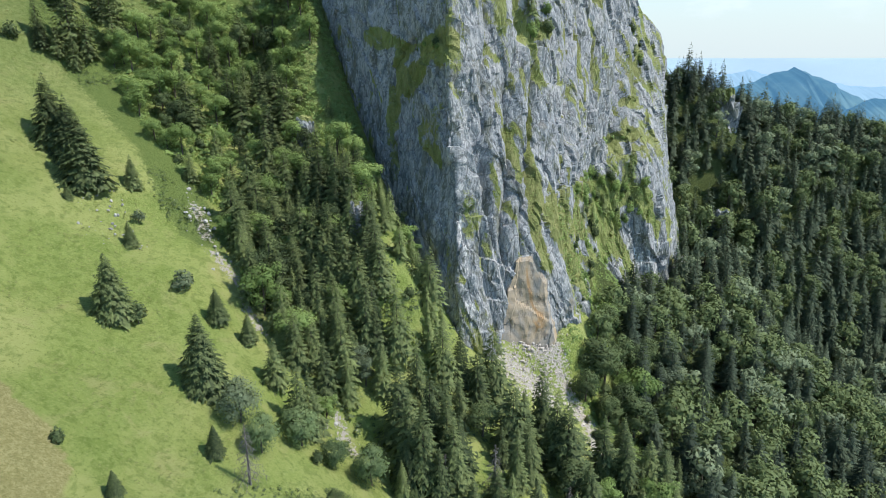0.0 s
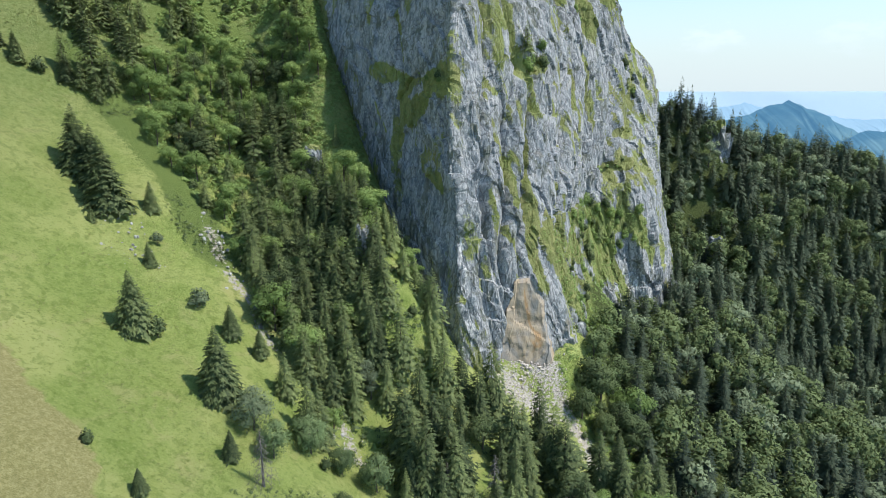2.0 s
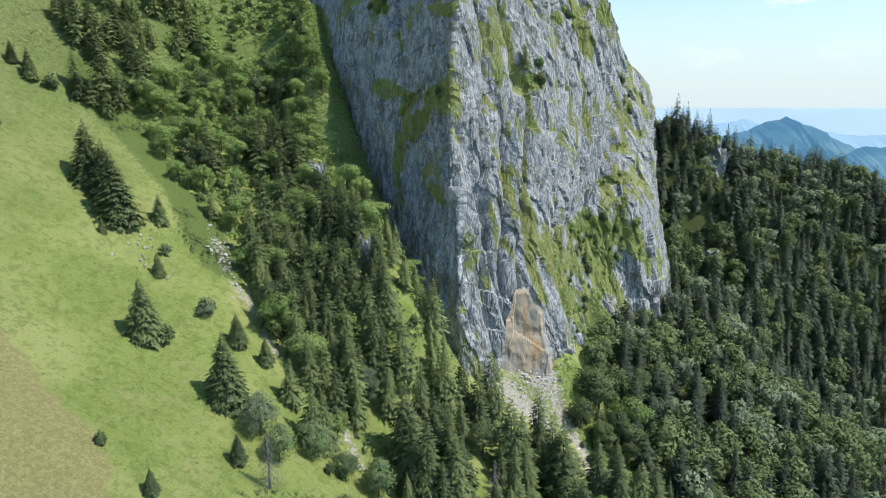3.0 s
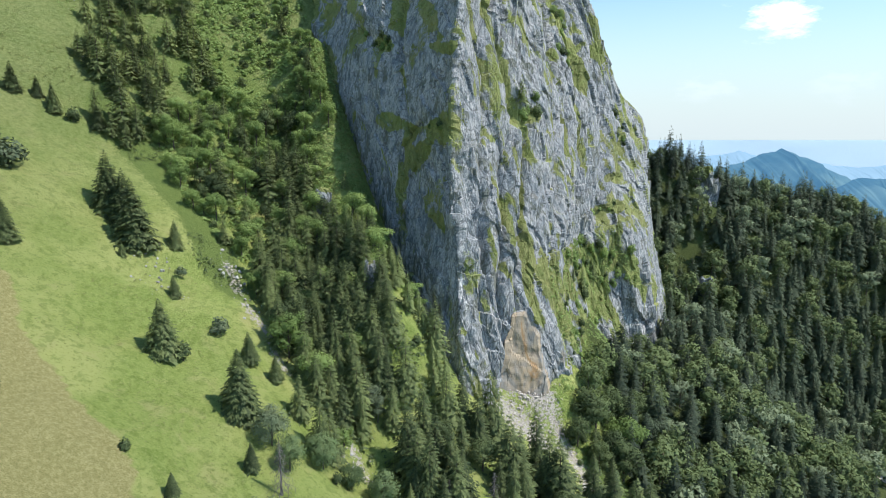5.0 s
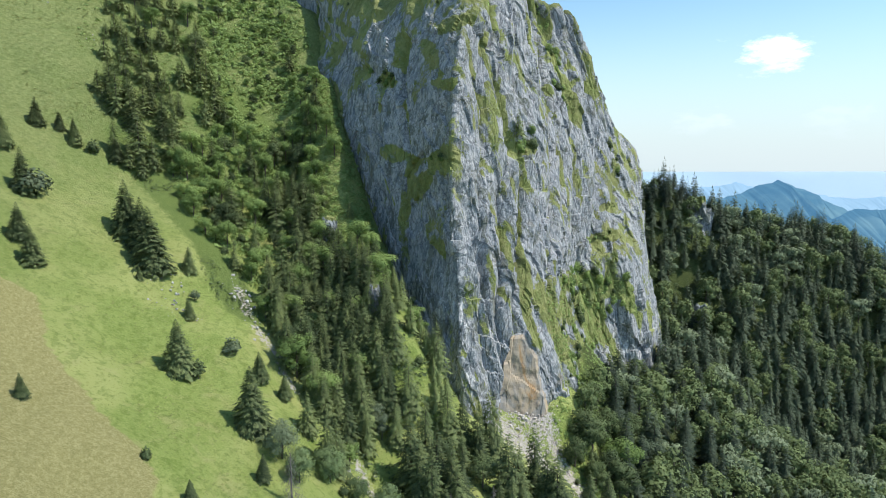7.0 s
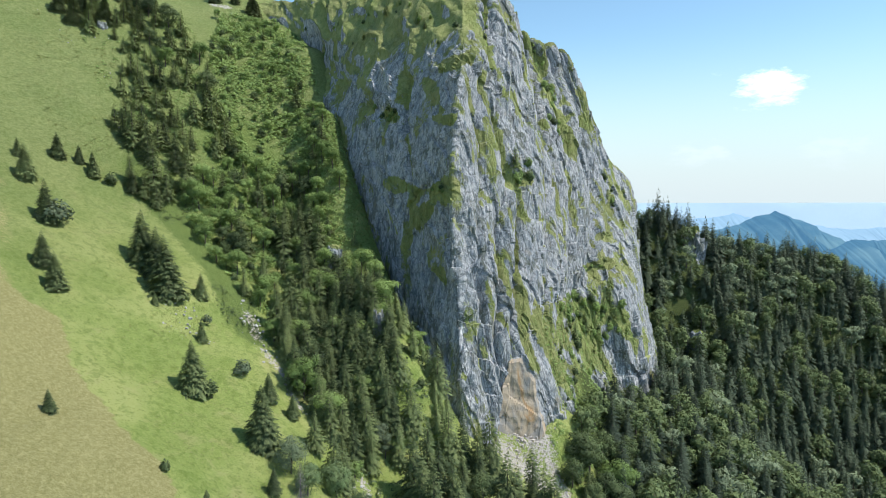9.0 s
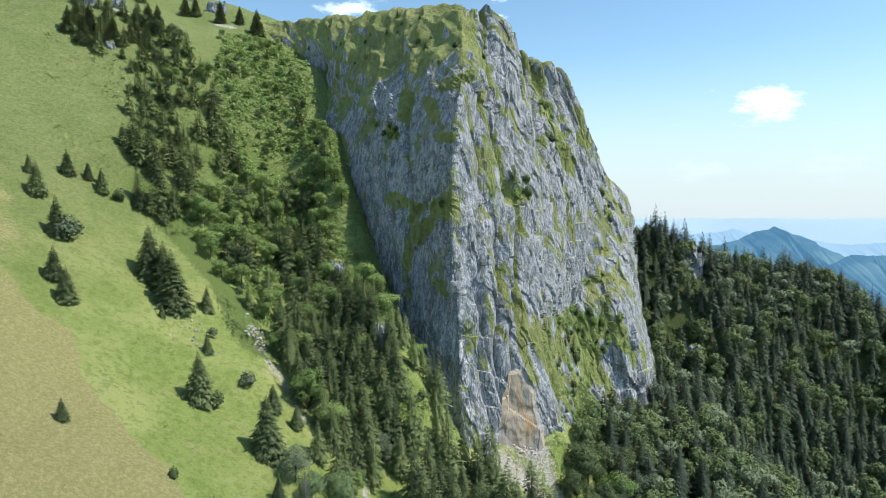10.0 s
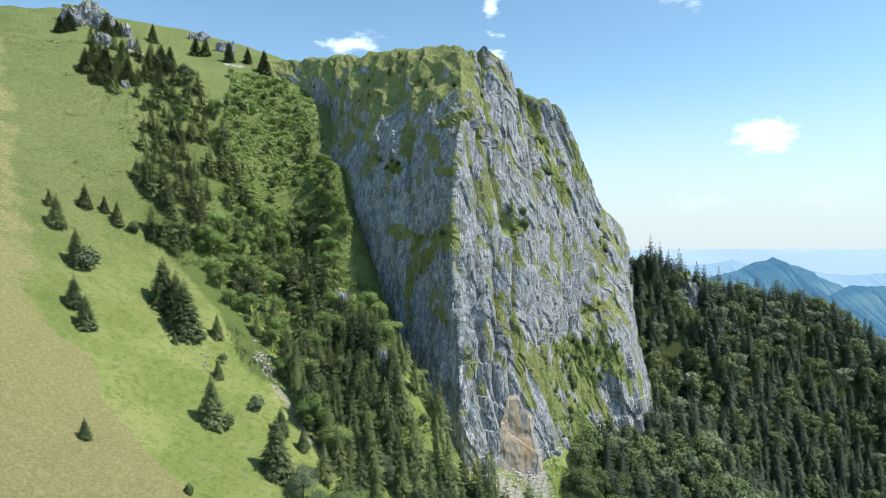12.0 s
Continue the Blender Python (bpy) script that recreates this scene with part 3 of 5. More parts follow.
# prow rows: white sunlit patches painted onto pale rock
SUNLIT_PALE = (((3.06, 4.2), (3.14, 3.1), 0.05, 0.42), ((3.03, 2.9), (3.08, 1.3), 0.08, 0.52), ((3.25, 3.2), (3.25, 2.0), 0.06, 0.42), ((6.5, 1.2), (6.9, 0.9), 0.12, 0.55))
TURF_WEST = (((2.45, 5.8), (2.4, 5.0), 0.0675, 0.9), ((2.4, 5.0), (2.38, 4.2), 0.054, 0.9), ((2.38, 4.2), (2.17, 3.65), 0.0607, 1.0), ((2.19, 3.65), (1.85, 3.28), 0.0473, 0.8), ((2.0, 5.2), (2.32, 5.0), 0.108, 0.9), ((1.79, 4.07), (2.32, 4.06), 0.0607, 0.8), ((2.3, 4.0), (2.98, 4.1), 0.081, 1.0), ((2.26, 3.65), (2.68, 3.94), 0.081, 1.0), ((2.44, 3.16), (2.82, 2.97), 0.0675, 0.85), ((1.73, 3.7), (1.8, 3.5), 0.054, 0.8), ((1.16, 5.0), (1.09, 4.3), 0.081, 0.9), ((1.0, 4.0), (1.13, 3.54), 0.0405, 0.8), ((1.3, 5.6), (2.0, 5.8), 0.081, 0.8))
TURF_PROW = (((2.68, 5.63), (2.87, 5.1), 0.055, 0.9), ((2.8, 5.0), (2.98, 4.97), 0.045, 1.0), ((2.86, 5.82), (3.12, 5.88), 0.06, 0.9), ((3.5, 6.73), (3.38, 5.82), 0.05, 0.9), ((3.28, 5.47), (3.41, 5.0), 0.03, 0.8), ((3.36, 4.87), (3.46, 4.54), 0.035, 0.8), ((3.56, 4.67), (3.57, 4.16), 0.045, 0.9), ((3.6, 4.07), (3.91, 4.1), 0.05, 1.0), ((3.27, 4.04), (3.4, 3.88), 0.045, 0.8), ((3.3, 3.9), (3.47, 3.03), 0.04, 0.8), ((3.47, 3.18), (3.61, 2.71), 0.05, 0.9), ((3.69, 3.65), (3.78, 2.71), 0.05, 0.9), ((3.78, 2.75), (3.99, 2.0), 0.11, 1.0), ((4.16, 2.35), (4.46, 1.74), 0.12, 1.0), ((3.89, 3.44), (4.0, 3.16), 0.04, 0.8), ((4.29, 3.26), (4.66, 2.5), 0.04, 0.9))
TURF_EAST = (((4.75, 6.2), (5.0, 4.8), 0.17, 1.0), ((5.3, 5.8), (5.8, 4.6), 0.15, 0.95), ((5.0, 4.8), (5.05, 3.96), 0.14, 1.0), ((5.1, 6.6), (5.6, 6.0), 0.12, 0.9), ((4.88, 3.96), (5.45, 3.5), 0.06, 0.9), ((5.82, 5.0), (6.73, 5.26), 0.06, 0.9), ((5.44, 3.2), (5.68, 2.7), 0.04, 0.8), ((6.2, 2.9), (6.67, 2.74), 0.06, 0.9), ((6.73, 4.2), (6.68, 3.6), 0.04, 0.8), ((6.45, 3.28), (6.67, 3.25), 0.05, 0.8), ((5.5, 2.0), (6.9, 1.75), 0.13, 1.0), ((5.1, 1.8), (6.2, 1.4), 0.33, 1.0), ((5.4, 1.5), (5.5, 0.8), 0.38, 1.0), ((6.8, 1.74), (6.95, 1.45), 0.07, 1.0), ((4.6, 1.6), (4.9, 0.6), 0.20, 1.0))
cliff, CLIFF_PLACE, CLIFF_GROWTH, CLIFF_U, CLIFF_V = tower()


# ---- trees ----
def spruce_crown(seed, h, wide, whorls, per, pairs=3):
    """Drooping boughs in whorls, each a spray of small twigs; loose triangles."""
    r = random.Random(seed)
    tris = []
    for w in range(whorls):
        t = (w + 0.5) / whorls
        z = h * (0.04 + 0.95 * t ** 0.95)
        reach = wide * (1 - t) ** 0.82 * r.uniform(0.84, 1.12) + 0.2
        count = max(4, int(per * (0.42 + 0.58 * (1 - t))))
        for k in range(count):
            a = 2 * math.pi * (k + r.random() * 0.9) / count + w * 1.3
            l = reach * r.uniform(0.55, 1.12)
            z0 = z + r.uniform(-0.8, 0.8) * h / whorls
            fall = -l * r.uniform(0.22, 0.55) * (1 - 0.9 * t)
            c, s = math.cos(a), math.sin(a)

            def point(out, side, drop):
                return (c * l * out - s * side, s * l * out + c * side, z0 + fall * out ** 1.4 + drop)
            for m in range(pairs):
                at = 0.30 + 0.62 * (m + r.random() * 0.6) / pairs
                twig = (0.10 + 0.20 * (1 - at)) * l * r.uniform(0.6, 1.3) + 0.12
                for way in (1, -1):
                    tris.append((point(at - 0.10, 0, 0.04 * l), point(at + 0.07, 0, 0.02 * l), point(at + r.uniform(0.02, 0.2), way * twig, -twig * r.uniform(0.05, 0.55))))
            tip = l * r.uniform(0.05, 0.1) + 0.05
            tris.append((point(0.78, tip, -0.03), point(0.78, -tip, -0.03), point(1.06, 0, l * r.uniform(-0.05, 0.06))))
    for a in range(3):
        tris.append(((0.15 * math.cos(a * 2.1), 0.15 * math.sin(a * 2.1), h * 0.96), (0.15 * math.cos(a * 2.1 + 2.1), 0.15 * math.sin(a * 2.1 + 2.1), h * 0.96), (0, 0, h * 1.005)))
    verts = np.array(tris)
    middle = verts.mean(1)
    out = middle * (1, 1, 0) / (np.linalg.norm(middle[:, :2], axis=1)[:, None] + 0.3)
    return facing_out(verts, out * 0.9 + (0, 0, 0.55))


def facing_out(tris, normals):
    """Turns loose triangles to face along their normals; corners, faces and a soft normal for each corner."""
    flat = np.cross(tris[:, 1] - tris[:, 0], tris[:, 2] - tris[:, 0])
    flat /= np.linalg.norm(flat, axis=1)[:, None] + 1e-9
    away = (flat * normals).sum(1) < 0
    tris = np.where(away[:, None, None], tris[:, ::-1], tris)
    soft = normals / np.linalg.norm(normals, axis=1)[:, None] + 0.30 * np.where(away[:, None], -flat, flat)
    soft = np.repeat(soft / np.linalg.norm(soft, axis=1)[:, None], 3, 0)
    return tris.reshape(-1, 3), np.arange(len(tris) * 3).reshape(-1, 3), soft


def tube(path, radii, sides=7):
    """A tapered limb through the points of the path."""
    verts, faces = [], []
    for (x, y, z), rad in zip(path, radii):
        for k in range(sides):
            a = 2 * math.pi * k / sides
            verts.append((x + rad * math.cos(a), y + rad * math.sin(a), z))
    for i in range(len(path) - 1):
        for k in range(sides):
            j = (k + 1) % sides
            a, b, c, d = i * sides + k, i * sides + j, (i + 1) * sides + j, (i + 1) * sides + k
            faces += [(a, b, c), (a, c, d)]
    return verts, faces


def leaf_cloud(seed, lobes, leaves, size):
    """Many small leaf clumps over the skins of a few lobes (x, y, z, radius, height)."""
    g = np.random.RandomState(seed)
    weight = np.array([l[3] ** 2 for l in lobes], float)
    pick = g.choice(len(lobes), leaves, p=weight / weight.sum())
    lobe = np.array(lobes, float)[pick]
    d = g.normal(size=(leaves, 3))
    d[:, 2] = np.abs(d[:, 2]) * np.where(g.rand(leaves) < 0.72, 1, -0.7)
    d /= np.linalg.norm(d, axis=1)[:, None]
    depth = 1 - 0.35 * g.rand(leaves) ** 2 + 0.10 * g.normal(size=leaves)
    centre = lobe[:, :3] + d * np.stack([lobe[:, 3], lobe[:, 3], lobe[:, 4]], 1) * depth[:, None]
    face = d + (0, 0, 0.3) + 0.5 * g.normal(size=(leaves, 3))
    face /= np.linalg.norm(face, axis=1)[:, None]
    one = np.cross(face, g.normal(size=(leaves, 3)))
    one /= np.linalg.norm(one, axis=1)[:, None]
    two = np.cross(face, one)
    wide = size * g.uniform(0.6, 1.3, (leaves, 1))
    long = wide * g.uniform(1.0, 1.7, (leaves, 1))
    tris = np.stack([centre - one * wide - two * long * 0.5, centre + one * wide - two * long * 0.5, centre + two * long], 1)
    whole = centre - np.mean([l[:3] for l in lobes], 0)
    return facing_out(tris, d + 0.5 * whole / (np.linalg.norm(whole, axis=1)[:, None] + 0.1) + (0, 0, 0.2))


SOFT = {}


def thing(name, label, category, group=""):
    return tagged(new(name), label, category, group)


def part(name, shape, mat, parent, label="", smooth=False):
    ob = mesh_object(name, shape[0], shape[1], mat, parent, smooth or len(shape) > 2)
    if len(shape) > 2:
        ob.data.normals_split_custom_set_from_vertices(shape[2])
        SOFT[ob.data.name] = shape[2]
    return tagged(ob, label) if label else ob


def make_spruce(seed, h, wide, whorls, per, label, pairs=4, mat=SPRUCE, name="spruce_tree"):
    # valley-forest group: spruces darkened and blued for haze
    tree = thing(name, label, "tree", "firs of the valley forest" if mat is DIM_SPRUCE else "spruces on the mountainside")
    part("trunk", tube([(0, 0, -1.5), (0, 0, h * 0.4), (0, 0, h * 0.78)], (h * 0.016 + 0.06, h * 0.011 + 0.03, 0.04)), BARK, tree, "brown bark trunk", True)
    part("crown", spruce_crown(seed, h, wide, whorls, per, pairs), mat, tree)
    return tree


def make_broadleaf(seed, h, mat, label, leaves=2800, size=0.215, lobes=15, name="broadleaf_tree", full=False):
    r = random.Random(seed)
    tree = thing(name, label, "tree", "broadleaved trees on the mountainside")
    spots = [(0, 0, h * 0.66, h * 0.22, h * 0.28)]
    if full:
        spots = [(0, 0, h * 0.50, h * 0.40, h * 0.46)]
    for k in range(lobes):
        a, out, up = k * 2.4 + r.random(), h * r.uniform(0.13, 0.30), h * r.uniform(0.28, 0.84)
        spots.append((out * math.cos(a), out * math.sin(a), up, h * r.uniform(0.09, 0.17), h * r.uniform(0.09, 0.16)))
    part("trunk", tube([(0, 0, -1.0), (0.02 * h, 0, h * 0.35), (0, 0.02 * h, h * 0.7)], (h * 0.026, h * 0.018, h * 0.007)), BARK, tree, "grey bark trunk", True)
    for x, y, z, rad, _ in spots[1:5]:
        part("limb", tube([(0.01 * h, 0, h * 0.25), (x * 0.5, y * 0.5, z * 0.7), (x, y, z)], (h * 0.012, h * 0.008, h * 0.003), 5), BARK, tree, smooth=True)
    part("crown", leaf_cloud(seed, spots, leaves, size), mat, tree)
    return tree


def make_shrub(seed, h, mat, label, leaves=620, size=0.17):
    r = random.Random(seed)
    tree = thing("shrub", label, "shrub", "shrubs on the mountainside")
    spots = [(0, 0, h * 0.5, h * 0.34, h * 0.5)]
    for k in range(5):
        a = k * 1.3 + r.random()
        out = h * r.uniform(0.12, 0.36)
        spots.append((out * math.cos(a), out * math.sin(a), h * r.uniform(0.2, 0.6), h * r.uniform(0.18, 0.3), h * r.uniform(0.18, 0.3)))
    part("stem", tube([(0, 0, -0.5), (0, 0, h * 0.5)], (0.09, 0.04), 5), BARK, tree, smooth=True)
    part("crown", leaf_cloud(seed, spots, leaves, size), mat, tree)
    return tree
# eastern spruces: haze and weaker light painted as darker, bluer needles


SPRUCES = [make_spruce(11, 16, 4.7, 38, 12, "dark green spruce tree in the mountain forest", 3), make_spruce(12, 18, 4.8, 40, 12, "slender dark green spruce tree among other trees", 3), make_spruce(13, 14, 4.6, 34, 13, "broad dark green spruce tree on the slope", 3), make_spruce(14, 20, 4.9, 42, 12, "tall narrow spruce tree in the mountain forest", 3), make_spruce(15, 15, 5.0, 48, 22, "single dark green spruce tree standing on open pasture", 4), make_spruce(16, 12, 4.2, 44, 20, "dense young spruce tree on the grassy slope", 4)]
# the same spruces with haze and shade in the needle colour
DIM_SPRUCES = [make_spruce(17, 16, 4.2, 32, 12, "dark blue-green spruce tree in dense forest, haze and shade painted in", mat=DIM_SPRUCE, name="fir_tree"), make_spruce(18, 19, 4.5, 31, 11, "tall dark spruce tree in dense forest, haze and shade painted in", mat=DIM_SPRUCE, name="fir_tree"), make_spruce(19, 15, 4.4, 30, 12, "broad dark spruce tree in dense forest, haze and shade painted in", mat=DIM_SPRUCE, name="fir_tree")]
LEAFTREES = [make_broadleaf(21, 11, LEAFY, "rounded green broadleaved tree on the slope"), make_broadleaf(22, 13, LEAFY, "tall green broadleaved tree in mixed forest", 3000), make_broadleaf(23, 12, BUSHY, "light green broadleaved tree on the slope", 2800), make_broadleaf(24, 9, GREY_LEAF, "round grey-green whitebeam tree at the pasture edge", 4600, 0.15, 14, full=True), make_broadleaf(25, 9, HAZEL, "round green tree at the pasture edge", 4600, 0.16, 14, full=True), make_broadleaf(26, 12, GREY_LEAF, "pale grey-green broadleaved tree in the forest", 2800)]
SHRUBS = [make_shrub(31, 3, BUSHY, "low bright green shrub on the slope"), make_shrub(32, 3, LEAFY, "dense green shrub among grass"), make_shrub(33, 3, GREY_LEAF, "grey-green shrub on the grassy slope")]
BASE_HEIGHT = {}
for tree, h in zip(DIM_SPRUCES + SPRUCES + LEAFTREES + SHRUBS, (16, 19, 15, 16, 18, 14, 20, 15, 12, 11, 13, 12, 9, 9, 12, 3, 3, 3)):
    BASE_HEIGHT[tree] = h
USED = set()
COUNT = {}


JOINED = []


def plant(tree, x, y, height, z=None, lean=0.0):
    """Stands a copy of the tree at x, y with that height; the first one moves the model itself."""
    kind = tree.name.split(".")[0]
    COUNT[kind] = COUNT.get(kind, 0) + 1
    if COUNT[kind] > {"broadleaf_tree": 200, "fir_tree": 150}.get(kind, 255):
        JOINED.append((tree, x, y, float(ground_z(x, y)[0]) if z is None else z, height))
        return None
    z = float(ground_z(x, y)[0]) if z is None else z
    size = height / BASE_HEIGHT[tree]
    slim = size * random.uniform(0.9, 1.12)
    m = Matrix.Translation((x, y, z)) @ Euler((random.uniform(-0.03, 0.03), random.uniform(-0.03, 0.03) + lean, random.uniform(0, 6.28))).to_matrix().to_4x4()
    if tree in USED:
        ob = copy_thing(tree, m)
    else:
        USED.add(tree)
        ob = tree
        ob.matrix_basis = m
    ob.scale = (slim, slim, size)
    return ob


# spruces and shrubs standing singly on the pasture: x, y, height
LONE_SPRUCES = [(-119.1, 137.9, 9.8), (-111.7, 131.6, 10.4), (-86.8, 87.0, 5.0), (-70.0, 122.5, 13.8), (-48.6, 112.6, 16.5), (-84.4, 167.0, 8.5), (-92.6, 159.4, 20), (-104.8, 169.6, 18), (-99, 166, 17), (-130.1, 158.4, 14), (-146.6, 174.3, 11.8), (-154.8, 183.1, 6.6), (-147.7, 194.9, 9.6), (-142.1, 199.3, 7.0), (-135.9, 197.6, 9.7), (-138, 201, 6), (-123.6, 202.1, 8.3), (-76.3, 145.8, 6.0), (-51.5, 81.8, 4.6), (-52.8, 134.6, 8), (-45.6, 133.2, 6.6), (-93, 151.2, 4.2), (-41.9, 98.0, 5.8), (-8.1, 117.1, 12.5)]
HIGH_SPRUCES = [(-256.2, 358.6, 12), (-253.7, 365.2, 14), (-232.8, 373.2, 15), (-226.1, 374.4, 12), (-205.7, 383.2, 14), (-176.7, 385.0, 14), (-170.8, 388.4, 13), (-150.3, 377.8, 15), (-138.6, 381.6, 12), (-124.1, 370.9, 17), (-198.9, 295.4, 14), (-196.9, 283.3, 14), (-190.5, 292.1, 15), (-188.8, 307.5, 14), (-171.5, 319.6, 15), (-167.9, 323.1, 15), (-172.3, 304.5, 16), (-187.5, 280.1, 14), (-177.4, 290.4, 15)]
LONE_SHRUBS = [(-65.5, 123.2, 4.4), (-61.7, 139.0, 5.0), (-62.1, 86.6, 3.0), (-78.2, 155.0, 3.1), (-130.0, 198.4, 5.1), (-128, 160, 9)]
for x, y, h in LONE_SPRUCES + HIGH_SPRUCES:
    plant(SPRUCES[4 if random.random() < 0.55 else 5], x, y, h)
for k, (x, y, h) in enumerate(LONE_SHRUBS):
    plant(SHRUBS[1 + k % 2], x, y, h)
for x, y, h, kind in ((-40.2, 107.8, 10.0, 3), (-29.6, 112.0, 9.5, 4), (-35, 103.2, 8.5, 4), (-23.1, 113.0, 7, 4), (-15.4, 113.5, 10.5, 4), (-22, 140, 8, 3)):
    plant(LEAFTREES[kind], x, y, h)

TAKEN = [(x, y, 4.0) for x, y, _ in LONE_SPRUCES + HIGH_SPRUCES]


def scatter(corners, count, gap, seed, skip=()):
    """Random places in a polygon, at least gap apart, clear of the tower and of the polygons to skip."""
    g = random.Random(seed)
    xs, ys = [c[0] for c in corners], [c[1] for c in corners]
    found, tries = [], 0
    while len(found) < count and tries < count * 40:
        tries += 1
        x, y = g.uniform(min(xs), max(xs)), g.uniform(min(ys), max(ys))
        if not inside(x, y, corners) or inside(x, y, TOWER) or any(inside(x, y, s) for s in skip):
            continue
        near = gap * g.uniform(0.75, 1.3)
        if any((x - a) ** 2 + (y - b) ** 2 < max(near, 0.0) ** 2 for a, b, _ in TAKEN):
            continue
        TAKEN.append((x, y, near))
        found.append((x, y))
    return found


DEBRIS_CLEAR = [(14, 190), (14, 162), (32, 158), (40, 142), (52, 146), (46, 172), (42, 192)]
GRASS_RIB = [(-16, 152), (-8, 142), (-4, 150), (-14, 162)]


def wood(corners, count, gap, seed, conifers, heights, shrubby=0.0, skip=(), bright=0):
    g = random.Random(seed + 1)
    for x, y in scatter(corners, count, gap, seed, skip):
        pick = g.random()
        h = g.uniform(*heights)
        if pick < shrubby:
            plant(g.choice(SHRUBS[:2]), x, y, g.uniform(2.0, 4.5))
        elif pick < shrubby + (1 - shrubby) * conifers:
            plant(g.choice(DIM_SPRUCES if bright < 0 else SPRUCES[:4]), x, y, h)
        else:
            plant(g.choice(LEAFTREES[:3] + LEAFTREES[2:3] * bright if bright >= 0 else LEAFTREES[:2] + LEAFTREES[:2] + LEAFTREES[5:6]), x, y, h * 0.8)


KNOLL = [(-38, 200), (-34, 204), (-44, 226), (-52, 244), (-58, 242), (-50, 222), (-44, 204)]
TRACK_CLEAR = [(192, 290), (206, 294), (224, 260), (210, 252)]
ROCK_CLEAR = [(169, 382), (181, 382), (182, 398), (168, 398)]
CLEARINGS = (DEBRIS_CLEAR, GRASS_RIB, KNOLL, TRACK_CLEAR, ROCK_CLEAR)
BELT = [(-143.2, 229.4, 11), (-133.2, 224.2, 22), (-142.1, 237.1, 13), (-133.4, 233.8, 18), (-117.9, 208.6, 22), (-112.7, 207.8, 16), (-108.9, 217.8, 19), (-125.5, 204.6, 15), (-119.2, 202.3, 11), (-114.0, 201.5, 11), (-125.8, 236.7, 16), (-127.0, 248.7, 14), (-120.7, 277.4, 14), (-81.0, 298.7, 16), (-125.6, 220.7, 15), (-116.1, 225.4, 17), (-143.5, 256.7, 17), (-139.8, 267.8, 17), (-135.7, 274.8, 16), (-148.4, 262.7, 15), (-72.9, 217.2, 19), (-69.8, 226.7, 17), (-84.2, 206.8, 13), (-116.0, 242.5, 13), (-58.8, 211.6, 19), (-53.5, 212.4, 15), (-63.2, 220.1, 18)]
FOOT = [(-0.3, 149.2, 19.5), (4.5, 152.9, 18.2), (13.5, 156.5, 24), (9.0, 150.3, 18.2), (-11.8, 147.5, 19.5), (-6.9, 139.0, 18.2), (-10.2, 128.2, 20.8), (-3.3, 131.8, 18.2), (0.7, 129.3, 16.9), (4.3, 140.1, 14.3), (17.2, 137.4, 23.4), (27.2, 150.5, 25), (20.6, 139.0, 20.8), (29.3, 141.4, 24), (32.4, 138.7, 24), (-4.7, 117.9, 24), (-7.7, 121.8, 20.8), (2.6, 119.2, 19.5), (-0.8, 116.1, 14.3), (-15.4, 137.7, 14.3), (-31.0, 116.5, 16.9), (-27.9, 130.7, 15.6), (-24.9, 137.3, 16.9), (-20.0, 146.1, 19.5), (-17.0, 145.1, 13.0), (-28.8, 119.2, 15.6), (-37.6, 124.2, 11.7), (-8.7, 113.6, 10.4), (44.0, 146.7, 20.8), (49.2, 142.9, 22.1), (61.5, 148.4, 20.8)]
FLANK = [(-56.3, 198.4, 21.0), (-37.5, 186.0, 21.0), (-31.6, 180.4, 21.0), (-28.8, 178.3, 18.2), (-41.2, 184.9, 19.6), (-40.2, 167.8, 21.0), (-36.3, 166.7, 18.2), (-26.4, 158.2, 16.8), (-18.1, 158.3, 16.8), (-16.4, 155.0, 16.8), (-30.1, 156.4, 16.8), (-22.4, 153.1, 16.8), (-18.6, 149.5, 15.4), (-32.6, 150.0, 18.2), (-47.9, 186.6, 21.0), (-58.9, 184.6, 19.6), (-63.0, 221.1, 22), (-67.8, 213.8, 21.0), (-58.7, 223.3, 22), (-53.8, 216.7, 19.6), (-60.6, 173.2, 18.2), (-53.3, 174.7, 19.6), (-48.3, 172.7, 19.6), (-55.7, 165.5, 16.8), (-46.4, 157.8, 18.2), (-26.0, 172.7, 16.8), (-20.5, 156.5, 15.4), (-81.4, 203.3, 16.8), (-40.6, 160.4, 16.8), (-27.6, 147.6, 16.8)]
for k, (x, y, h) in enumerate(FOOT + FLANK):
    plant(SPRUCES[k % 4], x, y, h)
    TAKEN.append((x, y, 4.0))
for x, y, h, kind in ((-19.3, 137.9, 8, 5), (-23.4, 175.7, 8, 2), (-46.1, 174.0, 11, 1), (-42.9, 161.1, 8, 5), (-26.7, 124.3, 8, 2), (-27.0, 151.4, 9, 2), (-35.8, 148.3, 10, 0), (50.6, 186.2, 15, 0), (73.8, 228.4, 15, 1), (76.0, 210.7, 15, 0), (45.4, 177.0, 13, 1), (79.4, 200.2, 15, 5), (61.1, 173.6, 16, 0), (-78.5, 238.5, 12, 2), (-76.4, 245.9, 12, 0), (-93.4, 225.2, 10, 2), (-65.5, 244.4, 12, 1), (-48.3, 237.6, 11, 2)):
    plant(LEAFTREES[kind], x, y, h)
    TAKEN.append((x, y, 4.5))
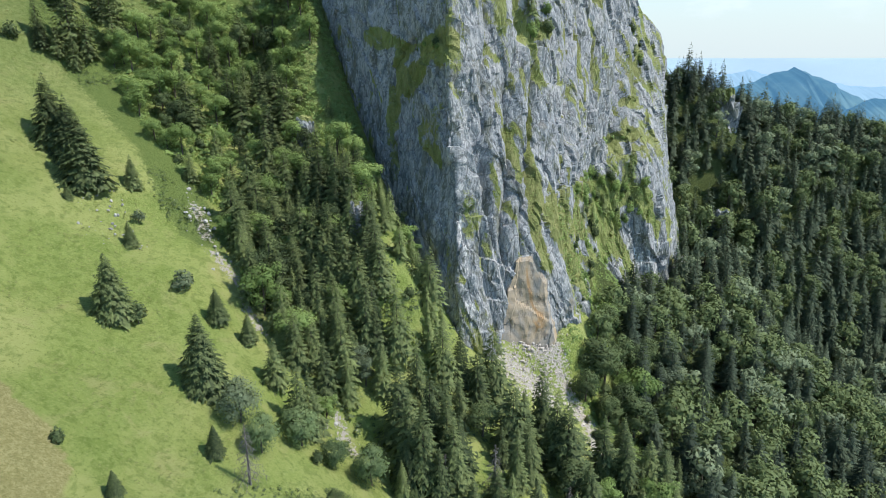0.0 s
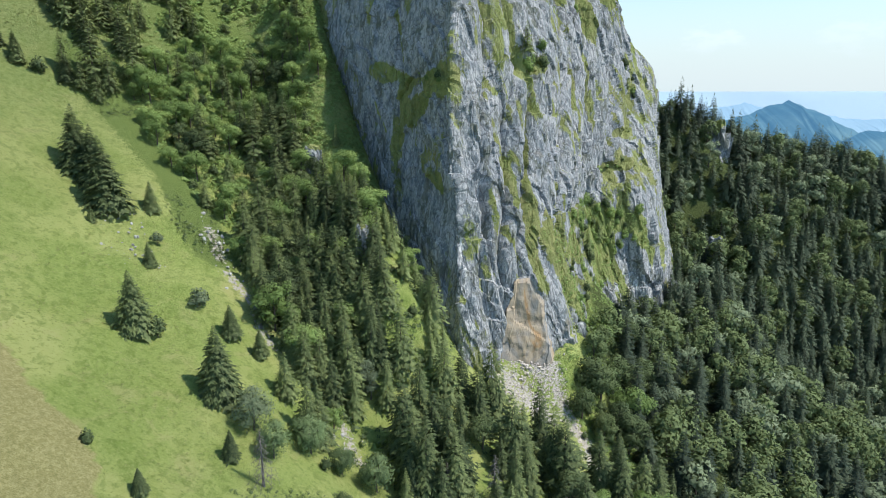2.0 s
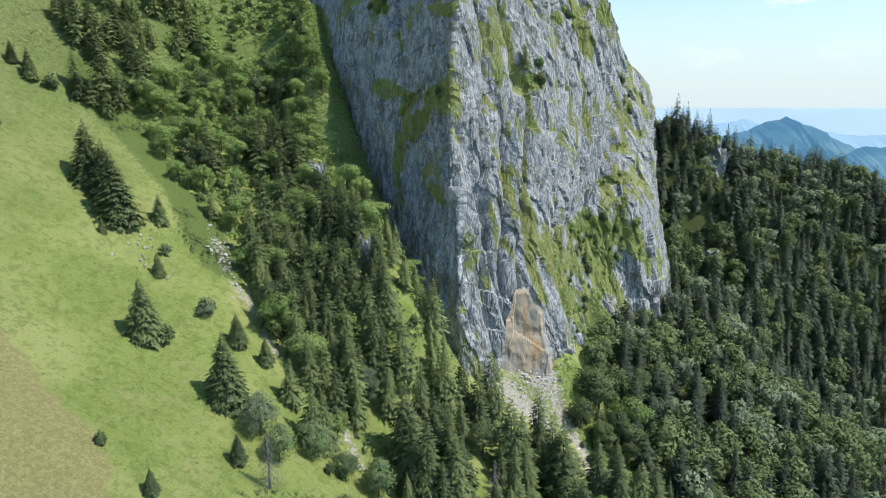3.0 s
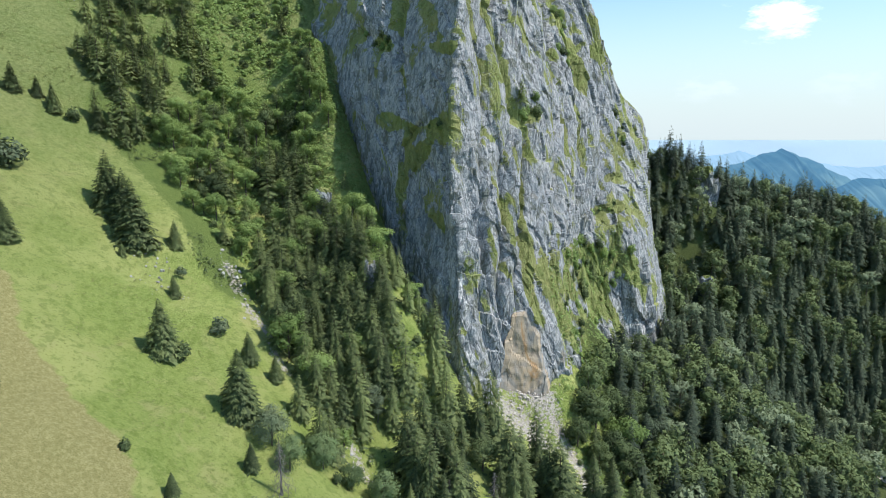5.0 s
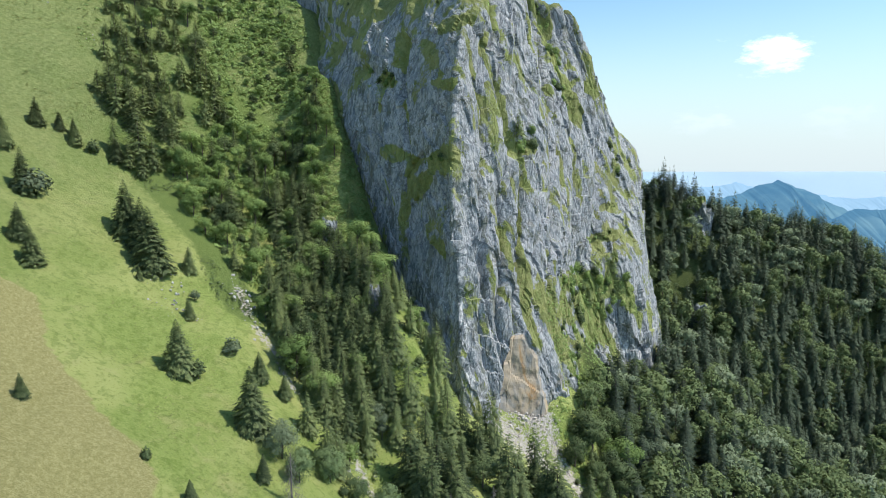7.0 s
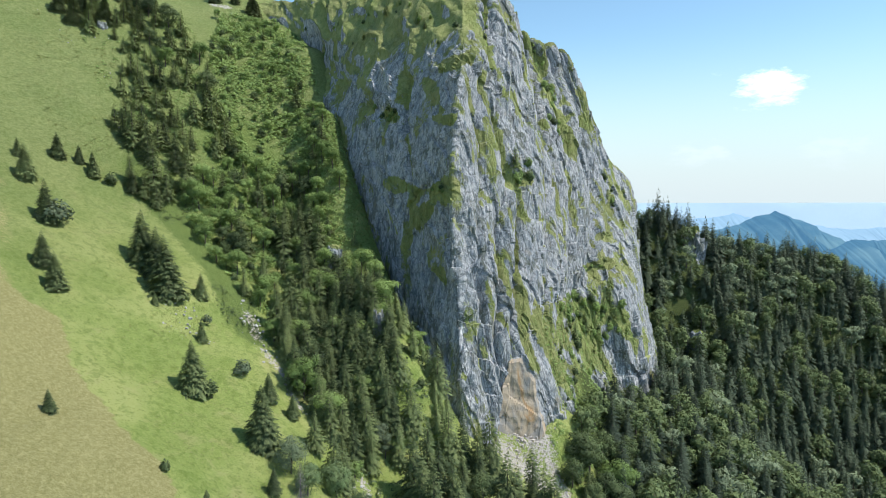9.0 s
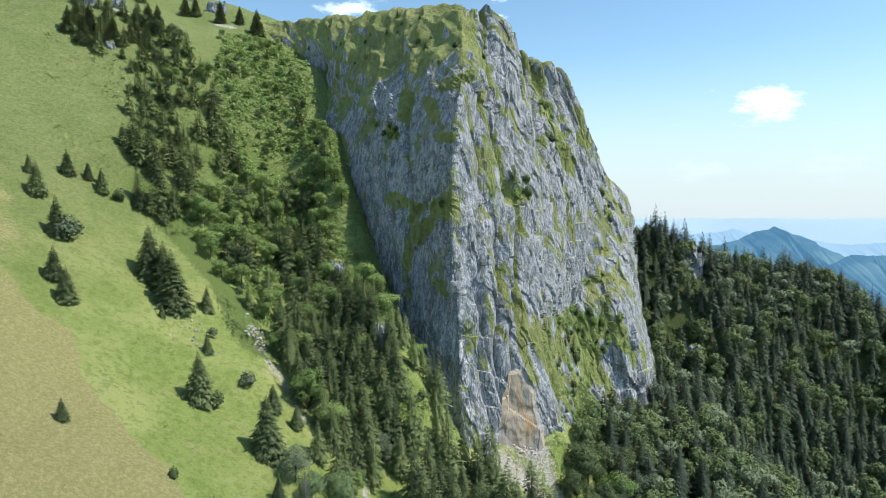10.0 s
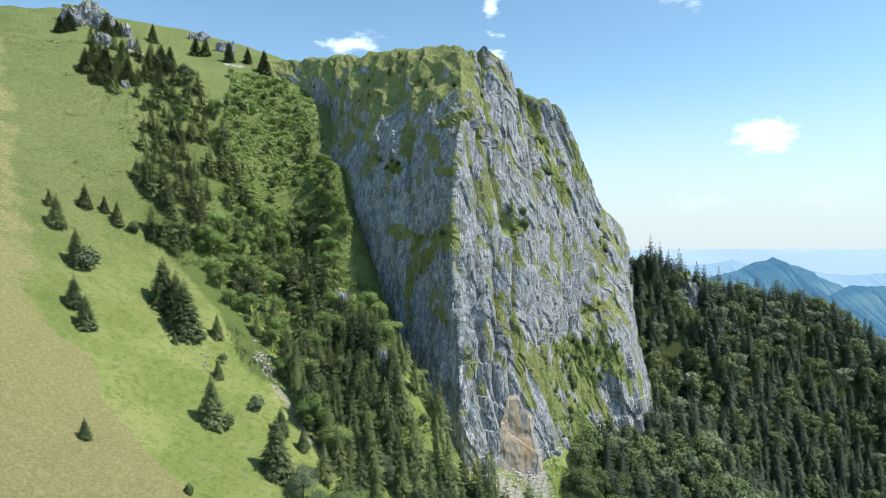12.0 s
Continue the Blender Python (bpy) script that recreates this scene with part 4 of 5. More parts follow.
for x, y, h, kind in ((54, 187, 17, 1), (61, 197, 16, 0), (58, 178, 15, 1), (52, 172, 12, 0), (66, 188, 17, 2), (57, 204, 12, 0), (60, 214, 11, 2), (70, 204, 15, 1)):
    plant(LEAFTREES[kind], x, y, h)
    TAKEN.append((x, y, 5.0))
for k, (x, y, h) in enumerate(BELT):
    plant(SPRUCES[k % 4], x, y, h)
    TAKEN.append((x, y, 4.0))
for x, y, h in ((44, 177, 3.5), (48, 184, 5), (50, 171, 4), (47, 164, 4.5), (52, 192, 5.5), (56, 199, 4), (49, 178, 3), (45, 170, 2.5), (54, 185, 4.5)):
    plant(SHRUBS[int(h * 2) % 2], x, y, h)
# darkened spruces on the crest behind the tower
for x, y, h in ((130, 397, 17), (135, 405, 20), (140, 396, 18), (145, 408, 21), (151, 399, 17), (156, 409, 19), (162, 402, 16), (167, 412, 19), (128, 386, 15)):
    plant(DIM_SPRUCES[int(x) % 3], x, y, h)
    TAKEN.append((x, y, 4.0))
# between the gully and the tower
wood([(-52, 150), (-30, 128), (-14, 134), (-18, 160), (-26, 200), (-46, 200), (-64, 175)], 70, 3.9, 101, 0.72, (10, 18), 0.10, CLEARINGS, 5)
# at the foot of the tower
wood([(-16, 140), (-8, 118), (20, 104), (60, 120), (70, 160), (50, 182), (4, 166), (-8, 176), (-14, 160)], 40, 5.2, 105, 0.8, (10, 20), 0.1, CLEARINGS, 2)
# the wooded band higher up
wood([(-64, 176), (-46, 200), (-42, 228), (-62, 262), (-100, 255), (-112, 215), (-88, 188)], 95, 4.6, 102, 0.30, (8, 15), 0.18, CLEARINGS, 8)
wood([(-12, 172), (-30, 200), (-50, 240), (-64, 280), (-76, 272), (-56, 228), (-38, 192), (-20, 165)], 34, 3.8, 110, 0.5, (6, 12), 0.3, CLEARINGS, 6)
wood([(-112, 215), (-100, 255), (-128, 300), (-165, 330), (-215, 318), (-190, 285), (-158, 262), (-140, 225)], 75, 4.6, 103, 0.85, (8, 17), 0.06)
wood([(-26, 186), (-12, 160), (-4, 148), (2, 158), (-6, 176), (-14, 190)], 16, 3.4, 111, 0.7, (7, 12), 0.2, CLEARINGS[:1], 4)
# scrub below the notch
wood([(-100, 255), (-62, 262), (-72, 300), (-110, 370), (-140, 350), (-128, 300)], 70, 4.6, 104, 0.06, (5, 9), 0.3, (), 6)
wood([(-30, 120), (-14, 108), (20, 84), (40, 70), (10, 66), (-20, 88)], 14, 6, 106, 0.3, (5, 9), 0.4)
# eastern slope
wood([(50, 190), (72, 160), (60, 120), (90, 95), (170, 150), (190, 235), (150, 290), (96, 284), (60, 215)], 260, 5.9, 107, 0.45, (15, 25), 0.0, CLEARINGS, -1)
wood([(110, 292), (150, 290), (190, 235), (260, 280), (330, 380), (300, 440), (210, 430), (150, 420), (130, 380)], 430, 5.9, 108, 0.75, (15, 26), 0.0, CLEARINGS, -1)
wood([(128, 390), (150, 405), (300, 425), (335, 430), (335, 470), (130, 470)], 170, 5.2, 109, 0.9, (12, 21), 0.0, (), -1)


def rest_of_forest():
    """The trees past the nearest three hundred of a kind, as one mass."""
    g = np.random.RandomState(77)
    for which, mats in (("crown", (SPRUCE, DIM_SPRUCE, LEAFY, BUSHY, GREY_LEAF, HAZEL)), ("trunk", (BARK,))):
        verts, faces, tones, slots, softs, at = [], [], [], [], [], 0
        for tree, x, y, z, height in JOINED:
            piece = [c for c in tree.children if c.name.split(".")[0] in (which, "stem" if which == "trunk" else which)][0]
            co = np.empty(len(piece.data.vertices) * 3)
            piece.data.vertices.foreach_get("co", co)
            size = height / BASE_HEIGHT[tree]
            a, s = g.uniform(0, 6.28), size * g.uniform(0.9, 1.12)
            co = co.reshape(-1, 3) * (s, s, size)
            co = np.stack([co[:, 0] * math.cos(a) - co[:, 1] * math.sin(a) + x, co[:, 0] * math.sin(a) + co[:, 1] * math.cos(a) + y, co[:, 2] + z], 1)
            corner = np.empty(len(piece.data.loops), np.int32)
            piece.data.loops.foreach_get("vertex_index", corner)
            corner = corner.reshape(len(piece.data.polygons), -1)
            if which == "crown":
                pace = 4
                first = g.randint(0, pace)
                tri = co.reshape(-1, 3, 3)[first::pace]
                soft = SOFT[piece.data.name].reshape(-1, 3, 3)[first::pace].reshape(-1, 3)
                softs.append(np.stack([soft[:, 0] * math.cos(a) - soft[:, 1] * math.sin(a), soft[:, 0] * math.sin(a) + soft[:, 1] * math.cos(a), soft[:, 2]], 1))
                centre = tri.mean(1, keepdims=True)
                co = (centre + (tri - centre) * (1.9 if tree in SPRUCES + DIM_SPRUCES else 1.9)).reshape(-1, 3)
                corner = np.arange(len(co)).reshape(-1, 3)
            verts.append(co)
            faces.append(corner + at)
            at += len(co)
            tones.append(np.full(len(co), g.uniform(0, 1)))
            slots.append(np.full(len(corner), mats.index(piece.data.materials[0])))
        ob = mesh_object("forest" if which == "crown" else "forest_trunks", np.concatenate(verts), np.concatenate(faces), mats[0], smooth=which == "crown")
        if softs:
            ob.data.normals_split_custom_set_from_vertices(np.concatenate(softs))
        for m in mats[1:]:
            ob.data.materials.append(m)
        ob.data.polygons.foreach_set("material_index", np.concatenate(slots).astype(np.int32))
        give(ob, "tone", np.concatenate(tones))
        tagged(ob, "dense mixed forest of spruce and broadleaved trees on the slope" if which == "crown" else "brown trunks of the dense mountain forest", "forest", kind="stuff")



# ---- the distance ----
def far_range(name, crest, depth, mat, label, seed):
    """A mountain range kilometres off: crest as (bearing slope, height), falling towards the viewer and away."""
    u = np.linspace(0, 1, 220)
    key = np.linspace(0, 1, len(crest))
    x = np.interp(u, key, [c[0] for c in crest])
    z = np.interp(u, key, [c[1] for c in crest])
    lines = []
    for k, (back, drop) in enumerate(((-900, 420), (-600, 270), (-330, 140), (-120, 45), (0, 0), (160, 70), (420, 300))):
        p = np.stack([x * 0.006, np.full_like(u, k * 0.9), u * 3], 1)
        lines.append(np.stack([x + (drop > 0) * 40 * fbm(p * 1.2, 3, seed + 3), np.full_like(u, depth + back) + 60 * fbm(p, 3, seed), z - drop + (5 + drop * 0.30) * fbm(p * (2.2, 1, 1) * 1.5, 4, seed + 7, 0.6)], 1))
    verts = np.array(lines).reshape(-1, 3)
    return tagged(mesh_object(name, verts, grid_faces(7, 220), mat, smooth=True), label, "mountain", kind="structure")


# last triple of each: the haze colour that the hills give off
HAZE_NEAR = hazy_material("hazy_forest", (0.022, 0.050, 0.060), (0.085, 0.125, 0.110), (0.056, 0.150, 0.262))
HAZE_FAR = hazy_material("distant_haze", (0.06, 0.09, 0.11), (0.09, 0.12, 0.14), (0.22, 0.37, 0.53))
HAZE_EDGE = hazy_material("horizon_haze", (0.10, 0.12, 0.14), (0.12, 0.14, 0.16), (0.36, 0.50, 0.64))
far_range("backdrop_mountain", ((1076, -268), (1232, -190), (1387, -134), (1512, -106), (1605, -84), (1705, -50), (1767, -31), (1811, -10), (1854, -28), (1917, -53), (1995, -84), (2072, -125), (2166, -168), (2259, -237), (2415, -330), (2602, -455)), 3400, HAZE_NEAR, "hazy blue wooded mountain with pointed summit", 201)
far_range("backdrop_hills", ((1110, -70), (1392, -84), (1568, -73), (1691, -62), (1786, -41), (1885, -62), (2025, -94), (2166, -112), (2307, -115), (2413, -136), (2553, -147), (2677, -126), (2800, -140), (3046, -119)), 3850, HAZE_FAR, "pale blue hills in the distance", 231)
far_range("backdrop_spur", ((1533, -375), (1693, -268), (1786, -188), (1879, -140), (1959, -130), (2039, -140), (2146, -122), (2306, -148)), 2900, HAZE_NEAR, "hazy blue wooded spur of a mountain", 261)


# ---- scrub, ledge plants and stones ----
def clumps(places, sizes, seed, leaves=17, flat=0.9):
    """Low leafy mounds: leaf quads over half domes."""
    g = np.random.RandomState(seed)
    n = len(places)
    d = g.normal(size=(n, leaves, 3))
    d[..., 2] = np.abs(d[..., 2])
    d /= np.linalg.norm(d, axis=2)[..., None]
    s = np.asarray(sizes)[:, None, None]
    centre = np.asarray(places)[:, None, :] + d * s * (1, 1, flat) * g.uniform(0.6, 1.05, (n, leaves, 1))
    face = d + (0, 0, 0.45) + 0.35 * g.normal(size=d.shape)
    face /= np.linalg.norm(face, axis=2)[..., None]
    one = np.cross(face, g.normal(size=d.shape))
    one /= np.linalg.norm(one, axis=2)[..., None]
    two = np.cross(face, one)
    w = s * g.uniform(0.17, 0.36, (n, leaves, 1))
    tris = np.stack([centre - one * w - two * w * 0.5, centre + one * w - two * w * 0.5, centre + two * w * 1.4], 2).reshape(-1, 3, 3)
    return facing_out(tris, (d + (0, 0, 0.5)).reshape(-1, 3))


def ground_points(corners, count, seed):
    g = np.random.RandomState(seed)
    xs, ys = [c[0] for c in corners], [c[1] for c in corners]
    x, y = g.uniform(min(xs), max(xs), count * 3), g.uniform(min(ys), max(ys), count * 3)
    keep = inside(x, y, corners)
    x, y = x[keep][:count], y[keep][:count]
    return np.stack([x, y, ground_z(x, y)], 1)


def undergrowth(name, label, mat, areas, seed):
    """Scrub and herbs too many to count: corners, count, least and greatest size."""
    g = np.random.RandomState(seed)
    places, sizes = [], []
    for corners, count, low, high in areas:
        p = ground_points(corners, count, seed + len(places))
        patch = fbm(p * (1, 1, 0) / 12, 3, seed) + 0.25 * g.normal(size=len(p))
        p = p[patch > -0.15]
        places.append(p)
        sizes.append(g.uniform(low, high, len(p)))
    return tagged(part(name, clumps(np.concatenate(places), np.concatenate(sizes), seed), mat, None), label, "scrub", kind="stuff")


undergrowth("scrub", "light green low scrub covering the damp hollow", BUSHY, (
    ([(-100, 255), (-58, 264), (-68, 300), (-100, 375), (-140, 360), (-128, 300)], 5200, 0.7, 2.3),
    ([(-90, 320), (-62, 300), (-42, 250), (-24, 212), (-8, 184), (-2, 174), (-14, 176), (-36, 212), (-60, 258), (-84, 300)], 6000, 0.4, 1.3),
    ([(-64, 176), (-38, 210), (-60, 266), (-100, 255), (-112, 215), (-88, 188)], 3200, 0.6, 1.7),
    ([(-12, 176), (-4, 165), (-30, 205), (-62, 268), (-70, 262), (-40, 215)], 1500, 0.5, 1.4),
    ([(-100, 205), (-112, 215), (-140, 225), (-150, 262), (-125, 300), (-100, 255)], 1300, 0.5, 1.5),
    ([(42, 188), (46, 160), (60, 160), (78, 215), (84, 278), (70, 262), (50, 210)], 1500, 0.4, 1.2),
    ([(38, 190), (40, 165), (46, 150), (60, 150), (64, 200), (50, 205)], 1100, 0.3, 0.9),
    ([(-170, 260), (-140, 225), (-100, 255), (-150, 330), (-200, 300)], 500, 0.6, 1.4)), 301)
undergrowth("forest_undergrowth", "dark green shrubs and saplings under the trees", LEAFY, (
    ([(-52, 150), (-28, 122), (-8, 116), (10, 100), (60, 110), (72, 160), (4, 168), (-26, 200), (-46, 200)], 1500, 0.6, 1.6),
    ([(50, 190), (72, 160), (60, 120), (90, 95), (170, 150), (190, 235), (150, 290), (96, 284), (50, 205)], 2600, 0.9, 2.4),
    ([(110, 292), (150, 290), (190, 235), (260, 280), (335, 380), (335, 440), (210, 440), (150, 420), (130, 380)], 3000, 1.2, 3.0)), 302)
undergrowth("herbs", "lush dark green herbs in the gully", LEAFY, (
    ([(-132, 218), (-120, 205), (-95, 182), (-72, 160), (-62, 160), (-72, 182), (-90, 200), (-118, 224)], 2600, 0.25, 0.6),
    ([(-40, 90), (-12, 110), (10, 100), (-10, 80)], 900, 0.2, 0.55)), 303)
undergrowth("meadow_weeds", "coarse tufts of tall grass and weeds in the pasture", TURF_BLADES, (
    ([(-160, 190), (-120, 140), (-100, 130), (-70, 150), (-75, 165), (-100, 185), (-140, 235)], 1500, 0.15, 0.45),
    ([(-110, 125), (-60, 84), (-30, 84), (-44, 112), (-60, 150), (-90, 150)], 1300, 0.12, 0.32),
    ([(-260, 300), (-150, 200), (-130, 225), (-170, 280), (-215, 320)], 1400, 0.25, 0.7)), 304)


def ledge_plants():
    """Tussocks on the ledges of the cliff, wherever there is soil."""
    g = np.random.RandomState(311)
    flat = CLIFF_GROWTH.ravel()
    chance = np.where(flat > 0.35, flat ** 2, 0) * (CLIFF_V.ravel() > 0.6) * (CLIFF_V.ravel() < 7.2)
    pick = g.choice(len(flat), 15000, replace=False, p=chance / chance.sum())
    p = CLIFF_PLACE.reshape(-1, 3)[pick]
    low = (CLIFF_U.ravel()[pick] > 4.3) & (CLIFF_V.ravel()[pick] < 2.3)
    sizes = g.uniform(0.22, 0.6, len(p)) * np.where(low, 1.9, 1.0)
    green = g.rand(len(p)) < np.where(low, 0.75, np.where(CLIFF_V.ravel()[pick] > 6, 0.06, 0.22))
    for which, mat, name, label in ((green, BUSHY, "ledge_scrub", "small green bushes rooted on cliff ledges"), (~green, TURF_BLADES, "ledge_grass", "yellow-green grass tussocks on cliff ledges")):
        tagged(part(name, clumps(p[which], sizes[which], 312, 8, 0.8), mat, None), label, "grass", kind="stuff")


ledge_plants()


def on_cliff(u, v):
    k = np.abs(CLIFF_U[:, 0] - u).argmin()
    j = np.abs(CLIFF_V[0] - v).argmin()
    return CLIFF_PLACE[k, j]


def cliff_bushes(u, v, count, low, high, seed, conifers=0.0):
    """Bushes and stunted trees on a stretch of the cliff."""
    g = random.Random(seed)
    for _ in range(count):
        x, y, z = on_cliff(g.uniform(*u), g.uniform(*v))
        h = g.uniform(low, high)
        if g.random() < conifers:
            plant(g.choice(SPRUCES[:4]), x, y, h * 2.0, z - 0.5)
        else:
            plant(SHRUBS[g.choice((0, 0, 1))], x, y, h, z - 0.4)


cliff_bushes((3.62, 3.9), (4.0, 4.25), 9, 3.5, 6.0, 401, 0.15)
cliff_bushes((4.7, 5.1), (4.2, 5.8), 30, 3.0, 6.0, 402, 0.15)
cliff_bushes((5.3, 5.8), (4.6, 5.6), 18, 2.5, 5.5, 403, 0.1)
cliff_bushes((5.4, 6.9), (1.5, 2.1), 44, 3.0, 6.0, 404, 0.05)
cliff_bushes((4.9, 5.9), (0.7, 1.7), 34, 2.0, 4.5, 405)
cliff_bushes((4.4, 4.9), (0.5, 1.8), 20, 1.2, 2.6, 412)
cliff_bushes((2.5, 2.95), (4.0, 4.12), 7, 1.5, 2.8, 406)
cliff_bushes((2.0, 2.42), (4.95, 5.2), 8, 2.0, 3.6, 407)
cliff_bushes((1.1, 3.0), (6.1, 6.8), 26, 1.6, 3.6, 408, 0.3)
cliff_bushes((6.6, 6.75), (3.6, 4.2), 7, 2.5, 4.5, 409, 0.2)
cliff_bushes((3.38, 3.5), (5.9, 6.7), 10, 2.0, 4.0, 410)
cliff_bushes((6.15, 6.6), (2.75, 2.9), 8, 2.0, 4.0, 411)
cliff_bushes((5.4, 5.7), (5.9, 6.7), 8, 2.0, 4.0, 413)


# ---- loose rock ----
def ico():
    bm = bmesh.new()
    bmesh.ops.create_icosphere(bm, subdivisions=1, radius=1.0)
    bm.verts.ensure_lookup_table()
    v = np.array([x.co[:] for x in bm.verts])
    f = np.array([[a.index for a in face.verts] for face in bm.faces])
    bm.free()
    return v, f


ICO_V, ICO_F = ico()


def stone_mass(name, label, mat, places, sizes, seed):
    g = np.random.RandomState(seed)
    n = len(places)
    shape = ICO_V[None] * g.uniform(0.65, 1.35, (n, len(ICO_V), 1)) * g.uniform(0.6, 1.2, (n, 1, 3)) * np.asarray(sizes)[:, None, None]
    verts = (shape + np.asarray(places)[:, None, :]).reshape(-1, 3)
    faces = (ICO_F[None] + (np.arange(n) * len(ICO_V))[:, None, None]).reshape(-1, 3)
    return tagged(mesh_object(name, verts, faces, mat), label, "rubble", kind="stuff")


def along_points(lines, per, spread, seed):
    g = np.random.RandomState(seed)
    out = []
    for a, b in lines:
        s = g.rand(per)
        x = a[0] + (b[0] - a[0]) * s + spread * g.normal(size=per)
        y = a[1] + (b[1] - a[1]) * s + spread * g.normal(size=per)
        out.append(np.stack([x, y, ground_z(x, y)], 1))
    return np.concatenate(out)


g = np.random.RandomState(420)
fall = along_points((((21, 186), (37, 186)), ((20, 180), (35, 178)), ((18, 173), (30, 168)), ((38, 180), (46, 166)), ((45, 168), (46, 150))), 620, 2.4, 421)
stone_mass("rockfall_debris", "pale rubble heap under the fresh scar", RUBBLE, fall, 0.09 + 0.5 * g.rand(len(fall)) ** 7, 422)
runnel = along_points((((-74, 178), (-66, 166)), ((-66, 166), (-58, 156)), ((-56, 153), (-46, 141)), ((-26, 129), (-20, 120))), 28, 2.2, 423)
stone_mass("gully_stones", "white limestone stones strewn down the gully", GREY_STONE, runnel, 0.12 + 0.6 * g.rand(len(runnel)) ** 3, 424)
meadow = np.concatenate([ground_points([(-98, 158), (-84, 140), (-72, 146), (-88, 165)], 60, 425), ground_points([(-165, 262), (-140, 225), (-125, 225), (-150, 268)], 80, 426), ground_points([(-240, 300), (-180, 260), (-170, 280), (-220, 330)], 60, 427)])
stone_mass("meadow_stones", "small pale stones showing in the turf", GREY_STONE, meadow, 0.1 + 0.4 * g.rand(len(meadow)) ** 2, 428)


def make_outcrop(seed, wide, deep, high, label):
    """A knob of bedrock: a rounded block broken into facets."""
    bm = bmesh.new()
    bmesh.ops.create_icosphere(bm, subdivisions=5, radius=1.0)
    v = np.array([x.co[:] for x in bm.verts])
    f = np.array([[a.index for a in face.verts] for face in bm.faces])
    bm.free()
    box = np.sign(v) * np.abs(v) ** 0.6 * (wide / 2, deep / 2, high)
    out = v / np.linalg.norm(v, axis=1)[:, None]
    scale = 0.09 * (wide + high)
    box += out * (scale * (facets(box * (1, 1, 0.5) / (scale * 3.0) + seed, seed) * 0.6 + facets(box * (1, 1, 0.6) / scale + seed, seed + 1) * 0.35))[:, None]
    ob = mesh_object("rock_outcrop", box, f, LIMESTONE)
    up = fbm(box / 6 + seed, 3, seed)
    give(ob, "growth", smoothstep(out[:, 2] + 0.4 * up, 0.55, 0.95))
    give(ob, "scar", np.zeros(len(box)))
    return tagged(ob, label, "rock", "rock outcrops on the mountain")


def outcrop(seed, x, y, wide, deep, high, label, sink=0.3, turn=0.0, z=None):
    ob = make_outcrop(seed, wide, deep, high, label)
    ob.matrix_basis = pose(x, y, float(ground_z(x, y)[0]) + high * (0.5 - sink) if z is None else z, 0, 0, turn)
    return ob


outcrop(1, 175, 398, 8, 11, 36, "steep grey rock face showing among the forest trees", turn=20, z=41)
outcrop(2, 160, 352, 9, 8, 9, "grey rock knob between forest trees", 0.2)
outcrop(3, -256.2, 377.9, 16, 10, 9, "broken grey limestone outcrop on the skyline", 0.3, 25)
outcrop(9, -248.7, 382.0, 17, 10, 12, "jagged grey limestone outcrop on the skyline", 0.35, 50)
outcrop(10, -225.6, 379.2, 13, 7, 6, "low limestone outcrop beside spruces", 0.35, 10)
outcrop(11, -196.3, 335.3, 7, 5, 5, "weathered limestone outcrop among spruces", 0.35, 70)
outcrop(4, -185.9, 413.7, 14, 5, 4, "small limestone outcrop in the grass", 0.3, 40)
outcrop(5, -161.1, 403.3, 12, 5, 5, "limestone outcrop on the grassy ridge", 0.3, 15)
outcrop(6, -46, 212, 5, 4, 5, "pale rock step in the grassy spur", 0.3)
outcrop(7, -211.1, 327.9, 9, 6, 5, "weathered limestone outcrop among spruces", 0.3, 30)
outcrop(12, -238.8, 384.1, 15, 9, 8, "broken grey limestone outcrop on the skyline", 0.35, 80)
outcrop(13, -176.6, 286.4, 4, 3, 3, "pale boulder at the edge of the spruces", 0.3, 20)
outcrop(8, -24, 168, 3, 3, 8, "narrow pale rock fin beside the cliff", 0.2)


